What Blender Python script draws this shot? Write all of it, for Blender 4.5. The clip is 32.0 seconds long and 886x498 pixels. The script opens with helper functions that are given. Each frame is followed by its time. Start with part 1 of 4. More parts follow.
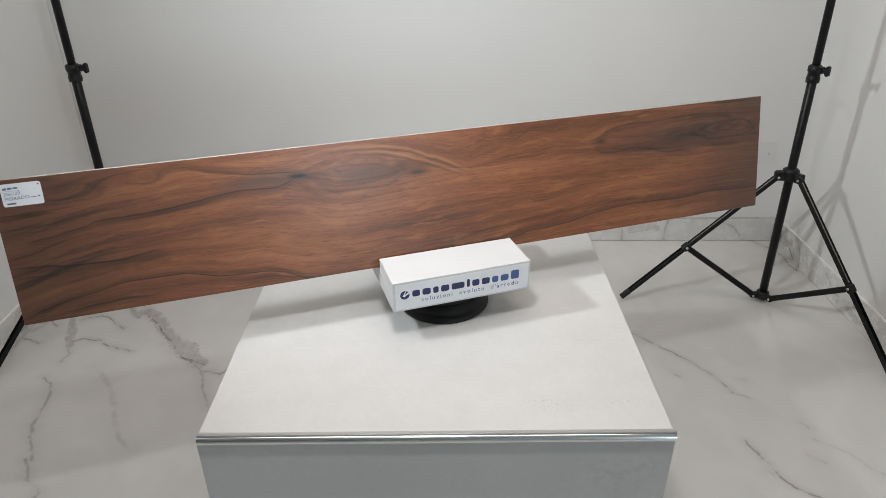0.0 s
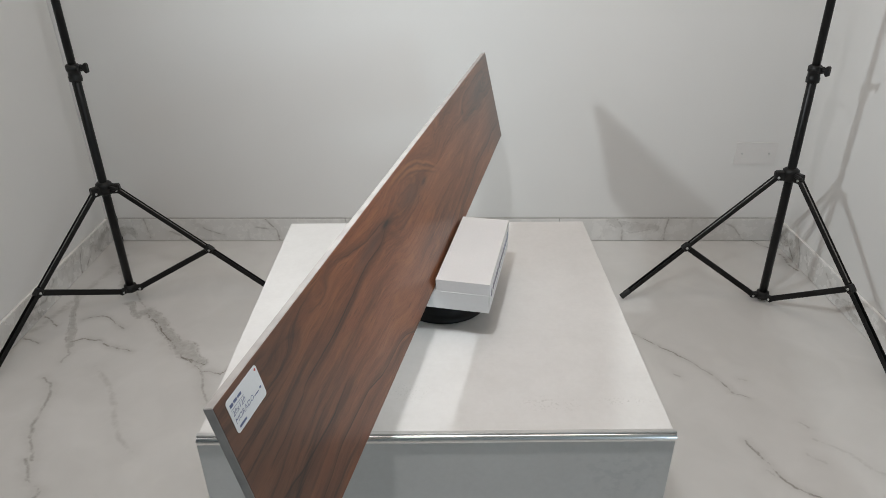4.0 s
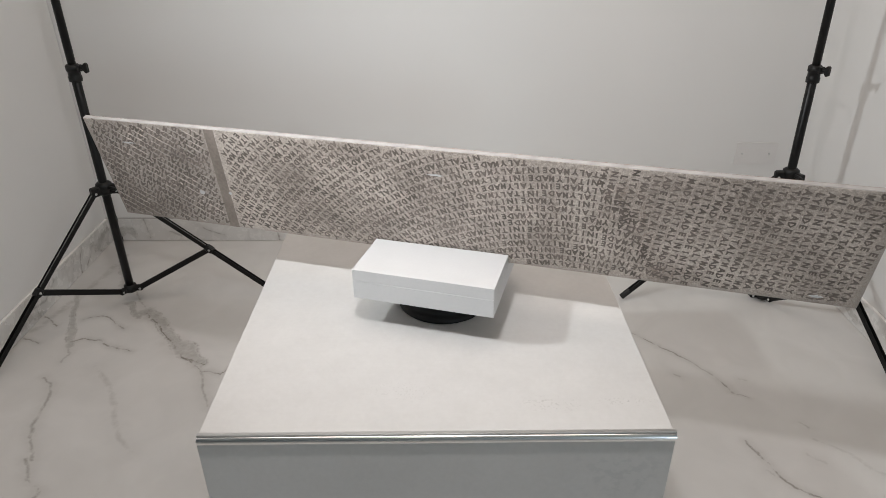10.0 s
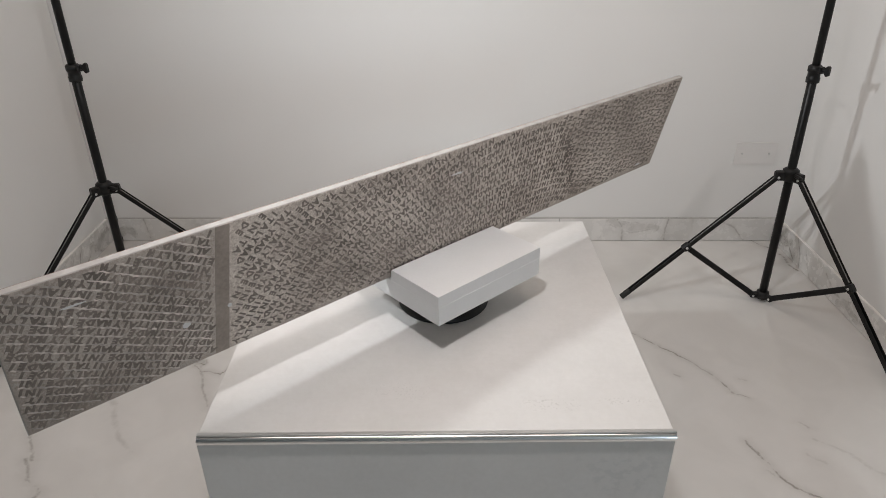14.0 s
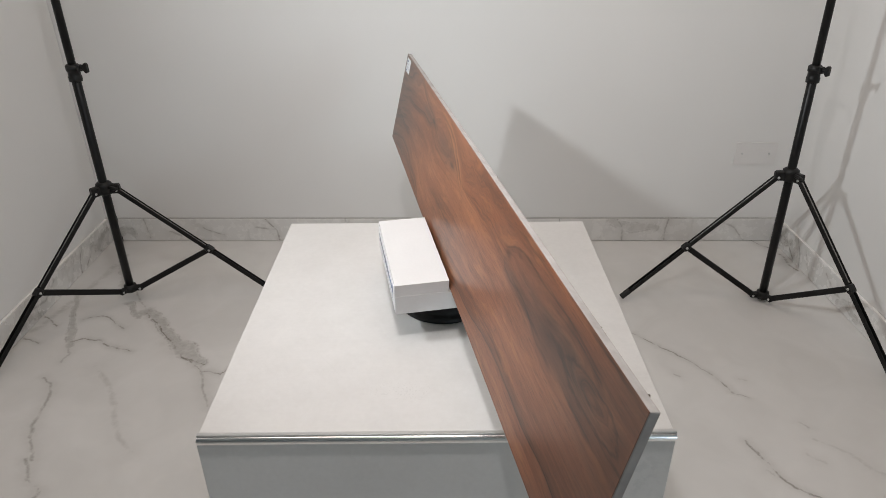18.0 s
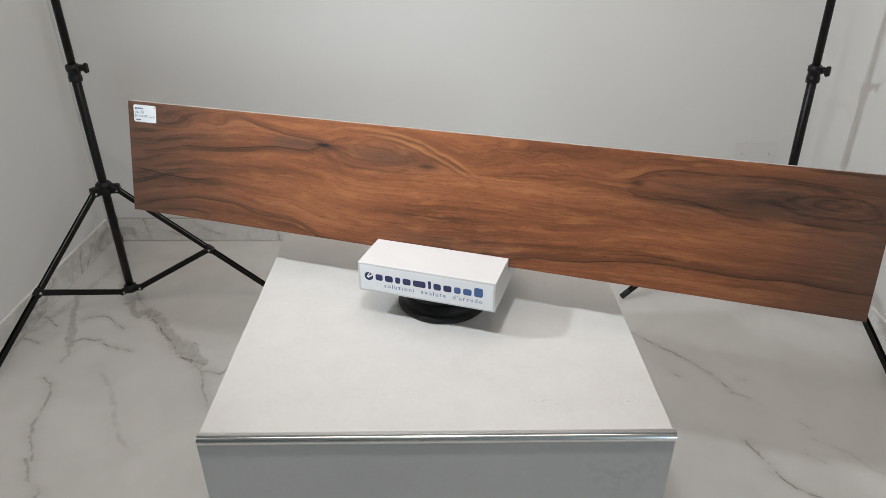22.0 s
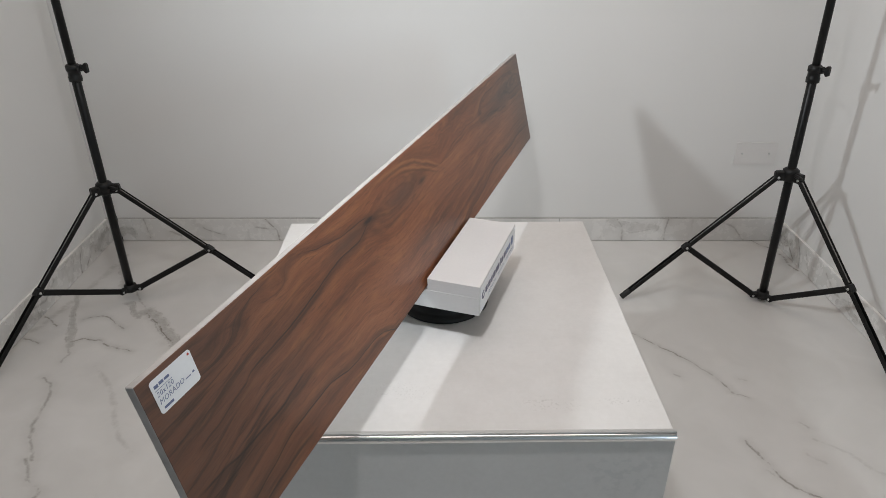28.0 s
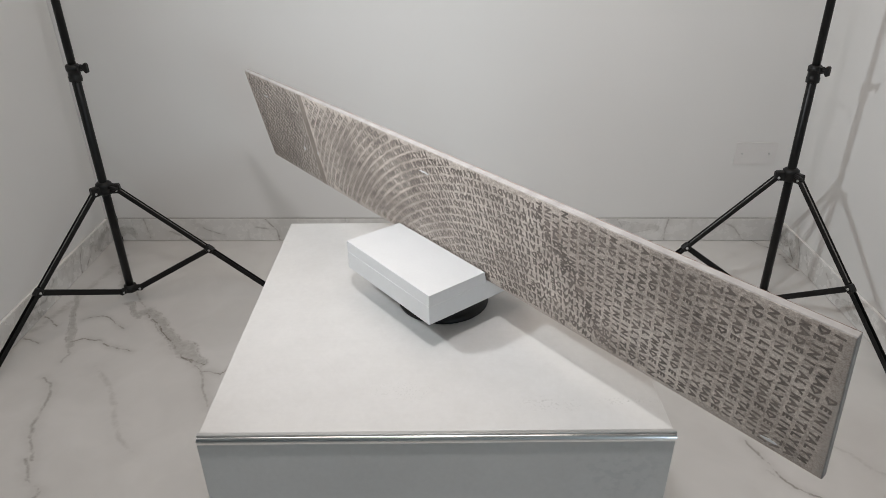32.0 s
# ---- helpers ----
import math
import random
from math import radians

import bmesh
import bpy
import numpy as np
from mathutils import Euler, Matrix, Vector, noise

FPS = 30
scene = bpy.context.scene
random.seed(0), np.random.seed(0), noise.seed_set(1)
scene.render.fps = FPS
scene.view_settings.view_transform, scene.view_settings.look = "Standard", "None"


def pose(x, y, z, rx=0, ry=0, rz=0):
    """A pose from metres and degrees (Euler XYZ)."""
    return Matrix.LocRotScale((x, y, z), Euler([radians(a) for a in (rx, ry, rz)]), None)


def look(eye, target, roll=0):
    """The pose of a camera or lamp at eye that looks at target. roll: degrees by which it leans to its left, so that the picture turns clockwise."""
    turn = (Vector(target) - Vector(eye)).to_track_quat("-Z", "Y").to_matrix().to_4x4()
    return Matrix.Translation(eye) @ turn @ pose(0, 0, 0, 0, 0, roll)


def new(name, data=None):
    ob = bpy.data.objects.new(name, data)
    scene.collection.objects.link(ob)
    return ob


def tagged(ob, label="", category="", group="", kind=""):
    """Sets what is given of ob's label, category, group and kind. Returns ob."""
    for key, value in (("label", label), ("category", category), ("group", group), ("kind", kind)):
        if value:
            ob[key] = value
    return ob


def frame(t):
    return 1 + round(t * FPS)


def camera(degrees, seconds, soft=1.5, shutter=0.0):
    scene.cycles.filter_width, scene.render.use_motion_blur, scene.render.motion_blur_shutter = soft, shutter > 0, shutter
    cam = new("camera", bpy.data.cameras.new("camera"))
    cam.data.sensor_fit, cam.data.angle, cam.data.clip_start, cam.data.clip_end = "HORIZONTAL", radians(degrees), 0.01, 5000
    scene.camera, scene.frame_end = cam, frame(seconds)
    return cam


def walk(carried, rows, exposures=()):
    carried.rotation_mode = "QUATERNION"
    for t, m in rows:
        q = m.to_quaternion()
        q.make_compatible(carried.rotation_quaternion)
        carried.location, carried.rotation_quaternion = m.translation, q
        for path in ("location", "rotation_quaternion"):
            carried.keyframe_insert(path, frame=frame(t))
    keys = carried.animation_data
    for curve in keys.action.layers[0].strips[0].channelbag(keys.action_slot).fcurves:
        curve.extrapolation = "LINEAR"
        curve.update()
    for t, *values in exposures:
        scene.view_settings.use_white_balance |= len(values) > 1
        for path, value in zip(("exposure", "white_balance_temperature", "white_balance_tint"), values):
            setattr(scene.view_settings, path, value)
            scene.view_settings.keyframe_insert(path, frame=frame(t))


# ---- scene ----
# The camera stands still on its own stand in front of the plinth.
cam = camera(67.42, 32.0, soft=0.5)
EYE = pose(-0.0021, -0.9499, 1.0276, 90 - 28.2687, 0, -0.1247) @ pose(0, 0, 0, 0, 0, -0.4148)
walk(cam, [(0.0, EYE), (32.0, EYE)],
     exposures=[(0, 0.0, 6430, 9), (1, 0.04, 6380, 8.5), (3, 0.0, 6420, 8.5), (6, -0.03, 6480, 10), (8, -0.04, 6560, 11), (11, -0.06, 6660, 11.5),
                (14, -0.03, 6680, 12.5), (17, 0.0, 6640, 12), (19, -0.06, 6600, 10.5), (22, -0.06, 6500, 9), (25, -0.06, 6470, 10),
                (28, -0.06, 6470, 10.5), (32, -0.10, 6500, 10.5)])

# ---------------------------------------------------------------- light
world = bpy.data.worlds.new("world")
scene.world = world
world.use_nodes = True
world.node_tree.nodes["Background"].inputs["Color"].default_value = (0.8, 0.85, 1.0, 1)
world.node_tree.nodes["Background"].inputs["Strength"].default_value = 0.05


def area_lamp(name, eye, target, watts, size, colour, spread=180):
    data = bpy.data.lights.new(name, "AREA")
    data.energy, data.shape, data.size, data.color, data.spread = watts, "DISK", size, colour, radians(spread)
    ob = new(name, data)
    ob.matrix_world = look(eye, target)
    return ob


# two small lamps out of view, placed from the shadows they cast
area_lamp("key_lamp", (-0.075, -0.50, 1.36), (0.0, 0.28, 0.40), 2.8, 0.05, (0.985, 0.985, 1.0), 140)
area_lamp("side_lamp", (-0.65, -0.225, 1.19), (0.98, 0.78, 0.95), 6.0, 0.06, (0.90, 0.965, 1.0), 140)
# cool unseen fill added far behind the camera, along the tile sheen's reflected direction
area_lamp("cool_hall_fill", (3.05, -6.9, 1.45), (0.0, 0.3, 0.7), 58.0, 1.1, (0.72, 0.90, 1.0))
# wide warm fill added overhead for the soft ambient light, source unseen
area_lamp("overhead_fill", (0.0, -0.10, 2.66), (0.0, -0.08, 0.0), 16.3, 1.8, (1.0, 0.88, 0.785))

# ---------------------------------------------------------------- sizes
PLINTH_TOP = 0.42
WALL_LEFT, WALL_RIGHT = -1.117, 1.105
ROOM_FRONT, ROOM_TOP = -1.3, 2.7
HALL_SIDE, HALL_FRONT = 4.0, -7.0


def back_wall(x):
    """The back wall stands a degree askew to the plinth."""
    return 1.029 - 0.0181 * x


TILE_LONG, TILE_HIGH, TILE_THICK, TILE_LEAN = 1.216, 0.2, 0.0096, 13.0

# ---------------------------------------------------------------- mesh helpers


def part(name, bm, material, parent=None, label="", smooth=False):
    """Links a bmesh as one mesh object under a thing or part."""
    me = bpy.data.meshes.new(name)
    bmesh.ops.recalc_face_normals(bm, faces=bm.faces[:])
    bm.to_mesh(me)
    bm.free()
    if smooth:
        for p in me.polygons:
            p.use_smooth = True
    me.materials.append(material)
    ob = new(name, me)
    if parent is not None:
        ob.parent = parent
    if label:
        tagged(ob, label)
    return ob


def empty(name, m, label="", category="", group="", kind=""):
    ob = new(name)
    ob.matrix_world = m
    return tagged(ob, label, category, group, kind)


def box(lo, hi, bevel=0.0, segments=1, bm=None):
    bm = bm or bmesh.new()
    made = bmesh.ops.create_cube(bm, size=1.0)["verts"]
    for v in made:
        v.co = Vector([(l + h) / 2 + c * (h - l) for l, h, c in zip(lo, hi, v.co)])
    if bevel:
        edges = list({e for v in made for e in v.link_edges})
        bmesh.ops.bevel(bm, geom=edges, offset=bevel, segments=segments, affect="EDGES", profile=0.6)
    return bm


def spin(profile, steps=40, bm=None, m=None):
    """A body of revolution round z from (radius, z) pairs."""
    bm = bm or bmesh.new()
    m = m or Matrix()
    rings = []
    for r, z in profile:
        rings.append([bm.verts.new(m @ Vector((r * math.cos(a), r * math.sin(a), z)))
                      for a in [2 * math.pi * i / steps for i in range(steps)]])
    for a, b in zip(rings, rings[1:]):
        for i in range(steps):
            bm.faces.new((a[i], a[(i + 1) % steps], b[(i + 1) % steps], b[i]))
    bm.faces.new(rings[0][::-1])
    bm.faces.new(rings[-1])
    return bm


def along(p, q):
    """The pose whose z runs from p to q, with its x kept level."""
    p, q = Vector(p), Vector(q)
    z = (q - p).normalized()
    x = Vector((0, 0, 1)).cross(z)
    x = x.normalized() if x.length > 1e-6 else Vector((1, 0, 0))
    y = z.cross(x)
    m = Matrix((x, y, z)).transposed().to_4x4()
    m.translation = p
    return m, (q - p).length


def rod(p, q, r, steps=20, bm=None, r2=None):
    m, n = along(p, q)
    r2 = r if r2 is None else r2
    c = min(r, r2) * 0.12
    return spin([(r - c, 0), (r, c), (r2, n - c), (r2 - c, n)], steps, bm, m)


def prism(outline, x0, x1, bevel=0.0, segments=2):
    """A (y, z) outline drawn out along x."""
    bm = bmesh.new()
    a = [bm.verts.new((x0, y, z)) for y, z in outline]
    b = [bm.verts.new((x1, y, z)) for y, z in outline]
    n = len(outline)
    bm.faces.new(a)
    bm.faces.new(b[::-1])
    for i in range(n):
        bm.faces.new((a[i], b[i], b[(i + 1) % n], a[(i + 1) % n]))
    if bevel:
        bmesh.ops.bevel(bm, geom=bm.edges[:], offset=bevel, segments=segments, affect="EDGES", profile=0.6)
    return bm


def plate(outline, depth, m=None):
    """A flat (x, z) outline with its face towards -y, depth thick behind it."""
    bm = bmesh.new()
    m = m or Matrix()
    a = [bm.verts.new(m @ Vector((x, 0, z))) for x, z in outline]
    b = [bm.verts.new(m @ Vector((x, depth, z))) for x, z in outline]
    n = len(outline)
    bm.faces.new(a)
    bm.faces.new(b[::-1])
    for i in range(n):
        bm.faces.new((a[i], b[i], b[(i + 1) % n], a[(i + 1) % n]))
    return bm


def round_rect(x0, z0, x1, z1, r, steps=5):
    pts = []
    for cx, cz, a0 in ((x1 - r, z1 - r, 0), (x0 + r, z1 - r, 90), (x0 + r, z0 + r, 180), (x1 - r, z0 + r, 270)):
        for i in range(steps + 1):
            a = radians(a0 + 90 * i / steps)
            pts.append((cx + r * math.cos(a), cz + r * math.sin(a)))
    return pts


def glyphs(text, size, spacing=1.0, extrude=0.0, resolution=2, bold=0.0):
    """Vertices and faces of a line of the built-in font, from x = 0 on, in the x, y plane; and its width."""
    data = bpy.data.curves.new("letters", "FONT")
    data.body, data.size, data.space_character = text, size, spacing
    data.extrude, data.resolution_u, data.offset = extrude, resolution, bold
    ob = new("letters", data)
    graph = bpy.context.evaluated_depsgraph_get()
    me = bpy.data.meshes.new_from_object(ob.evaluated_get(graph))
    verts = [v.co.copy() for v in me.vertices]
    faces = [tuple(p.vertices) for p in me.polygons]
    bpy.data.objects.remove(ob)
    bpy.data.curves.remove(data)
    bpy.data.meshes.remove(me)
    return verts, faces, max((v.x for v in verts), default=0)


def mesh_part(name, verts, faces, material, parent, label="", kind=""):
    me = bpy.data.meshes.new(name)
    me.from_pydata(verts, [], faces)
    me.materials.append(material)
    ob = new(name, me)
    ob.parent = parent
    return tagged(ob, label, kind=kind)


# ---------------------------------------------------------------- material helpers


class Sheet:
    """A node material with a small vocabulary for sums over its sockets."""

    def __init__(self, name):
        self.material = bpy.data.materials.new(name)
        self.material.use_nodes = True
        self.tree = self.material.node_tree
        self.bsdf = self.tree.nodes["Principled BSDF"]
        self.out = self.tree.nodes["Material Output"]
        self.coords = self.tree.nodes.new("ShaderNodeTexCoord").outputs["Object"]

    def link(self, value, socket):
        if isinstance(value, (int, float)):
            socket.default_value = value
        elif isinstance(value, (tuple, list)):
            socket.default_value = value if len(value) == len(socket.default_value) else (*value, 1.0)
        else:
            self.tree.links.new(value, socket)

    def m(self, op, *values, clamp=False):
        n = self.tree.nodes.new("ShaderNodeMath")
        n.operation, n.use_clamp = op, clamp
        for v, s in zip(values, n.inputs):
            self.link(v, s)
        return n.outputs[0]

    def v(self, op, *values, out=0):
        n = self.tree.nodes.new("ShaderNodeVectorMath")
        n.operation = op
        for v, s in zip(values, n.inputs):
            self.link(v, s)
        return n.outputs[out]

    def scale(self, vec, s):
        n = self.tree.nodes.new("ShaderNodeVectorMath")
        n.operation = "SCALE"
        self.link(vec, n.inputs[0])
        self.link(s, n.inputs["Scale"])
        return n.outputs[0]

    def xyz(self, vec=None):
        n = self.tree.nodes.new("ShaderNodeSeparateXYZ")
        self.link(self.coords if vec is None else vec, n.inputs[0])
        return n.outputs[0], n.outputs[1], n.outputs[2]

    def vec(self, x, y, z=0.0):
        n = self.tree.nodes.new("ShaderNodeCombineXYZ")
        for v, s in zip((x, y, z), n.inputs):
            self.link(v, s)
        return n.outputs[0]

    def noise(self, vec, scale, detail=3.0, rough=0.55, distort=0.0, colour=False):
        n = self.tree.nodes.new("ShaderNodeTexNoise")
        self.link(vec, n.inputs["Vector"])
        n.inputs["Scale"].default_value, n.inputs["Detail"].default_value = scale, detail
        n.inputs["Roughness"].default_value, n.inputs["Distortion"].default_value = rough, distort
        return n.outputs["Color" if colour else "Fac"]

    def voronoi(self, vec, scale, feature="F1"):
        n = self.tree.nodes.new("ShaderNodeTexVoronoi")
        n.feature = feature
        self.link(vec, n.inputs["Vector"])
        n.inputs["Scale"].default_value = scale
        return n.outputs["Distance"]

    def ramp(self, value, *stops):
        n = self.tree.nodes.new("ShaderNodeValToRGB")
        el = n.color_ramp.elements
        while len(el) < len(stops):
            el.new(0.5)
        for e, (p, c) in zip(el, stops):
            e.position = p
            e.color = (c, c, c, 1) if isinstance(c, (int, float)) else (*c, 1)
        self.link(value, n.inputs[0])
        return n.outputs[0]

    def mix(self, fac, a, b, kind="MIX"):
        n = self.tree.nodes.new("ShaderNodeMix")
        n.data_type, n.blend_type = "RGBA", kind
        self.link(fac, n.inputs[0])
        self.link(a, n.inputs[6])
        self.link(b, n.inputs[7])
        return n.outputs[2]

    def step(self, x, lo, hi):
        """0 below lo, 1 above hi, smooth between."""
        n = self.tree.nodes.new("ShaderNodeMapRange")
        n.interpolation_type = "SMOOTHSTEP"
        self.link(x, n.inputs["Value"])
        n.inputs["From Min"].default_value, n.inputs["From Max"].default_value = lo, hi
        return n.outputs[0]

    def bell(self, x, centre, width):
        """exp(-((x - centre) / width) ^ 2)"""
        d = self.m("DIVIDE", self.m("SUBTRACT", x, centre), width)
        return self.m("EXPONENT", self.m("MULTIPLY", self.m("MULTIPLY", d, d), -1.0))

    def mul(self, *values):
        r = values[0]
        for v in values[1:]:
            r = self.m("MULTIPLY", r, v)
        return r

    def add(self, *values):
        r = values[0]
        for v in values[1:]:
            r = self.m("ADD", r, v)
        return r

    def done(self, colour=None, rough=None, metal=None, bump=None, strength=0.2, distance=0.001, specular=None, coat=None):
        i = self.bsdf.inputs
        for value, key in ((colour, "Base Color"), (rough, "Roughness"), (metal, "Metallic"), (specular, "Specular IOR Level"),
                           (coat, "Coat Weight")):
            if value is not None:
                self.link(value, i[key])
        if bump is not None:
            n = self.tree.nodes.new("ShaderNodeBump")
            n.inputs["Strength"].default_value, n.inputs["Distance"].default_value = strength, distance
            self.link(bump, n.inputs["Height"])
            self.tree.links.new(n.outputs[0], i["Normal"])
        return self.material


def grained(name, colour, rough, metal=0.0, vary=0.15, scale=60.0, bump=0.1, distance=0.0004, specular=0.5):
    """A plain surface with grain at two scales."""
    s = Sheet(name)
    a = s.noise(s.coords, scale * 0.08, 3)
    b = s.noise(s.coords, scale, 4)
    f = s.add(s.mul(a, 0.6), s.mul(b, 0.4))
    c = s.ramp(f, (0.3, tuple(k * (1 - vary) for k in colour)), (0.7, tuple(min(1, k * (1 + vary)) for k in colour)))
    r = s.m("ADD", rough - 0.06, s.mul(a, 0.12))
    return s.done(c, r, metal, b, bump, distance, specular)


# ---------------------------------------------------------------- materials


def wall_paint():
    s = Sheet("wall_paint")
    a = s.noise(s.coords, 1.4, 3)
    b = s.noise(s.coords, 90.0, 3)
    c = s.ramp(a, (0.3, (0.70, 0.695, 0.685)), (0.7, (0.745, 0.74, 0.73)))
    return s.done(c, 0.55, 0.0, b, 0.12, 0.0006, 0.35)


def marble(name, veins, rough=0.16, white=1.0, plane="xy", clouded=0.0):
    """White porcelain with grey veins; each vein is (width, strength, points of its way), with True for a wide grey patch."""
    s = Sheet(name)
    tiny = s.v("SUBTRACT", s.noise(s.coords, 70.0, 3, 0.6, colour=True), (0.5, 0.5, 0.5))
    fine = s.v("SUBTRACT", s.noise(s.coords, 20.0, 4, 0.6, colour=True), (0.5, 0.5, 0.5))
    wide = s.v("SUBTRACT", s.noise(s.coords, 4.0, 2, colour=True), (0.5, 0.5, 0.5))
    x, y, z = s.xyz()
    flat = {"xy": s.vec(x, y), "xz": s.vec(x, z), "yz": s.vec(y, z)}[plane]
    still = s.v("ADD", flat, s.scale(tiny, 0.005))
    p = s.v("MULTIPLY", s.v("ADD", still, s.scale(fine, 0.022 if plane == "xy" else 0.008)), (1, 1, 0))
    slow = s.v("SUBTRACT", s.noise(s.coords, 12.0, 3, 0.5, colour=True), (0.5, 0.5, 0.5))
    rag = s.v("MULTIPLY", s.v("ADD", still, s.scale(slow, 0.06)), (1, 1, 0))
    total = None
    patch = s.step(s.noise(s.coords, 30.0, 4, 0.65), 0.34, 0.60)
    mottle = s.noise(s.coords, 60.0, 4, 0.65)
    axes = {False: s.xyz(p), True: s.xyz(rag)}
    for width, strength, pts, *patchy in veins:
        # the vein's way as a function of the axis along which it runs furthest
        reach = [max(q[k] for q in pts) - min(q[k] for q in pts) for k in (0, 1)]
        k = 0 if reach[0] > reach[1] else 1
        run = sorted((q[k], q[1 - k]) for q in pts)
        lo, hi = run[0][0], run[-1][0]
        side_lo, side_hi = min(q[1] for q in run), max(q[1] for q in run)
        span = max(side_hi - side_lo, 0.001)
        t = s.m("DIVIDE", s.m("SUBTRACT", axes[bool(patchy)][k], lo), hi - lo)
        way = s.ramp(t, *[((q - lo) / (hi - lo), (r - side_lo) / span) for q, r in run])
        off = s.m("SUBTRACT", axes[bool(patchy)][1 - k], s.m("MULTIPLY_ADD", way, span, side_lo))
        off = s.m("MULTIPLY", off, reach[k] / math.hypot(*reach))
        past = s.m("MULTIPLY", s.m("MAXIMUM", s.m("SUBTRACT", s.m("ABSOLUTE", s.m("SUBTRACT", t, 0.5)), 0.5), 0.0), hi - lo)
        near = s.m("SQRT", s.add(s.mul(off, off), s.mul(past, past)))
        if not patchy:
            core = s.mul(s.bell(near, 0.0, width * 1.15), s.m("MULTIPLY_ADD", patch, 0.8, 0.2), strength)
            halo = s.mul(s.bell(near, 0.0, width * 4.5), s.m("MULTIPLY_ADD", mottle, 0.8, 0.1), strength * 0.46)
        else:
            # a wide ragged patch
            core = s.mul(s.bell(near, width, width * 0.30), patch, mottle, strength * 1.7)
            halo = s.mul(s.m("SUBTRACT", 1.0, s.step(near, width * 0.45, width * 1.35)), s.m("MULTIPLY_ADD", mottle, 1.5, 0.1), strength * 0.95)
        one = s.m("MAXIMUM", core, halo)
        total = one if total is None else s.m("MAXIMUM", total, one)
    cloud = s.noise(s.v("ADD", s.coords, s.scale(wide, 0.6)), 2.2, 4)
    base = s.ramp(cloud, (0.35, (0.575 * white, 0.565 * white, 0.548 * white)), (0.65, (0.655 * white, 0.645 * white, 0.63 * white)))
    if clouded:
        w = s.m("ABSOLUTE", s.m("SUBTRACT", s.noise(s.v("ADD", s.coords, s.scale(wide, 0.5)), 3.2, 5, 0.6), 0.5))
        soft = s.mul(s.m("SUBTRACT", 1.0, s.step(w, 0.0, 0.045)), s.step(s.noise(s.coords, 2.6, 2), 0.42, 0.62), clouded)
        total = s.m("MAXIMUM", total, soft)
    c = s.mix(s.m("MULTIPLY", total, 1.0, clamp=True), base, (0.225, 0.205, 0.183))
    r = s.m("MULTIPLY_ADD", s.noise(s.coords, 35.0, 3), 0.1, rough)
    return s.done(c, r, 0.0, s.noise(s.coords, 7.0, 2), 0.03, 0.002)


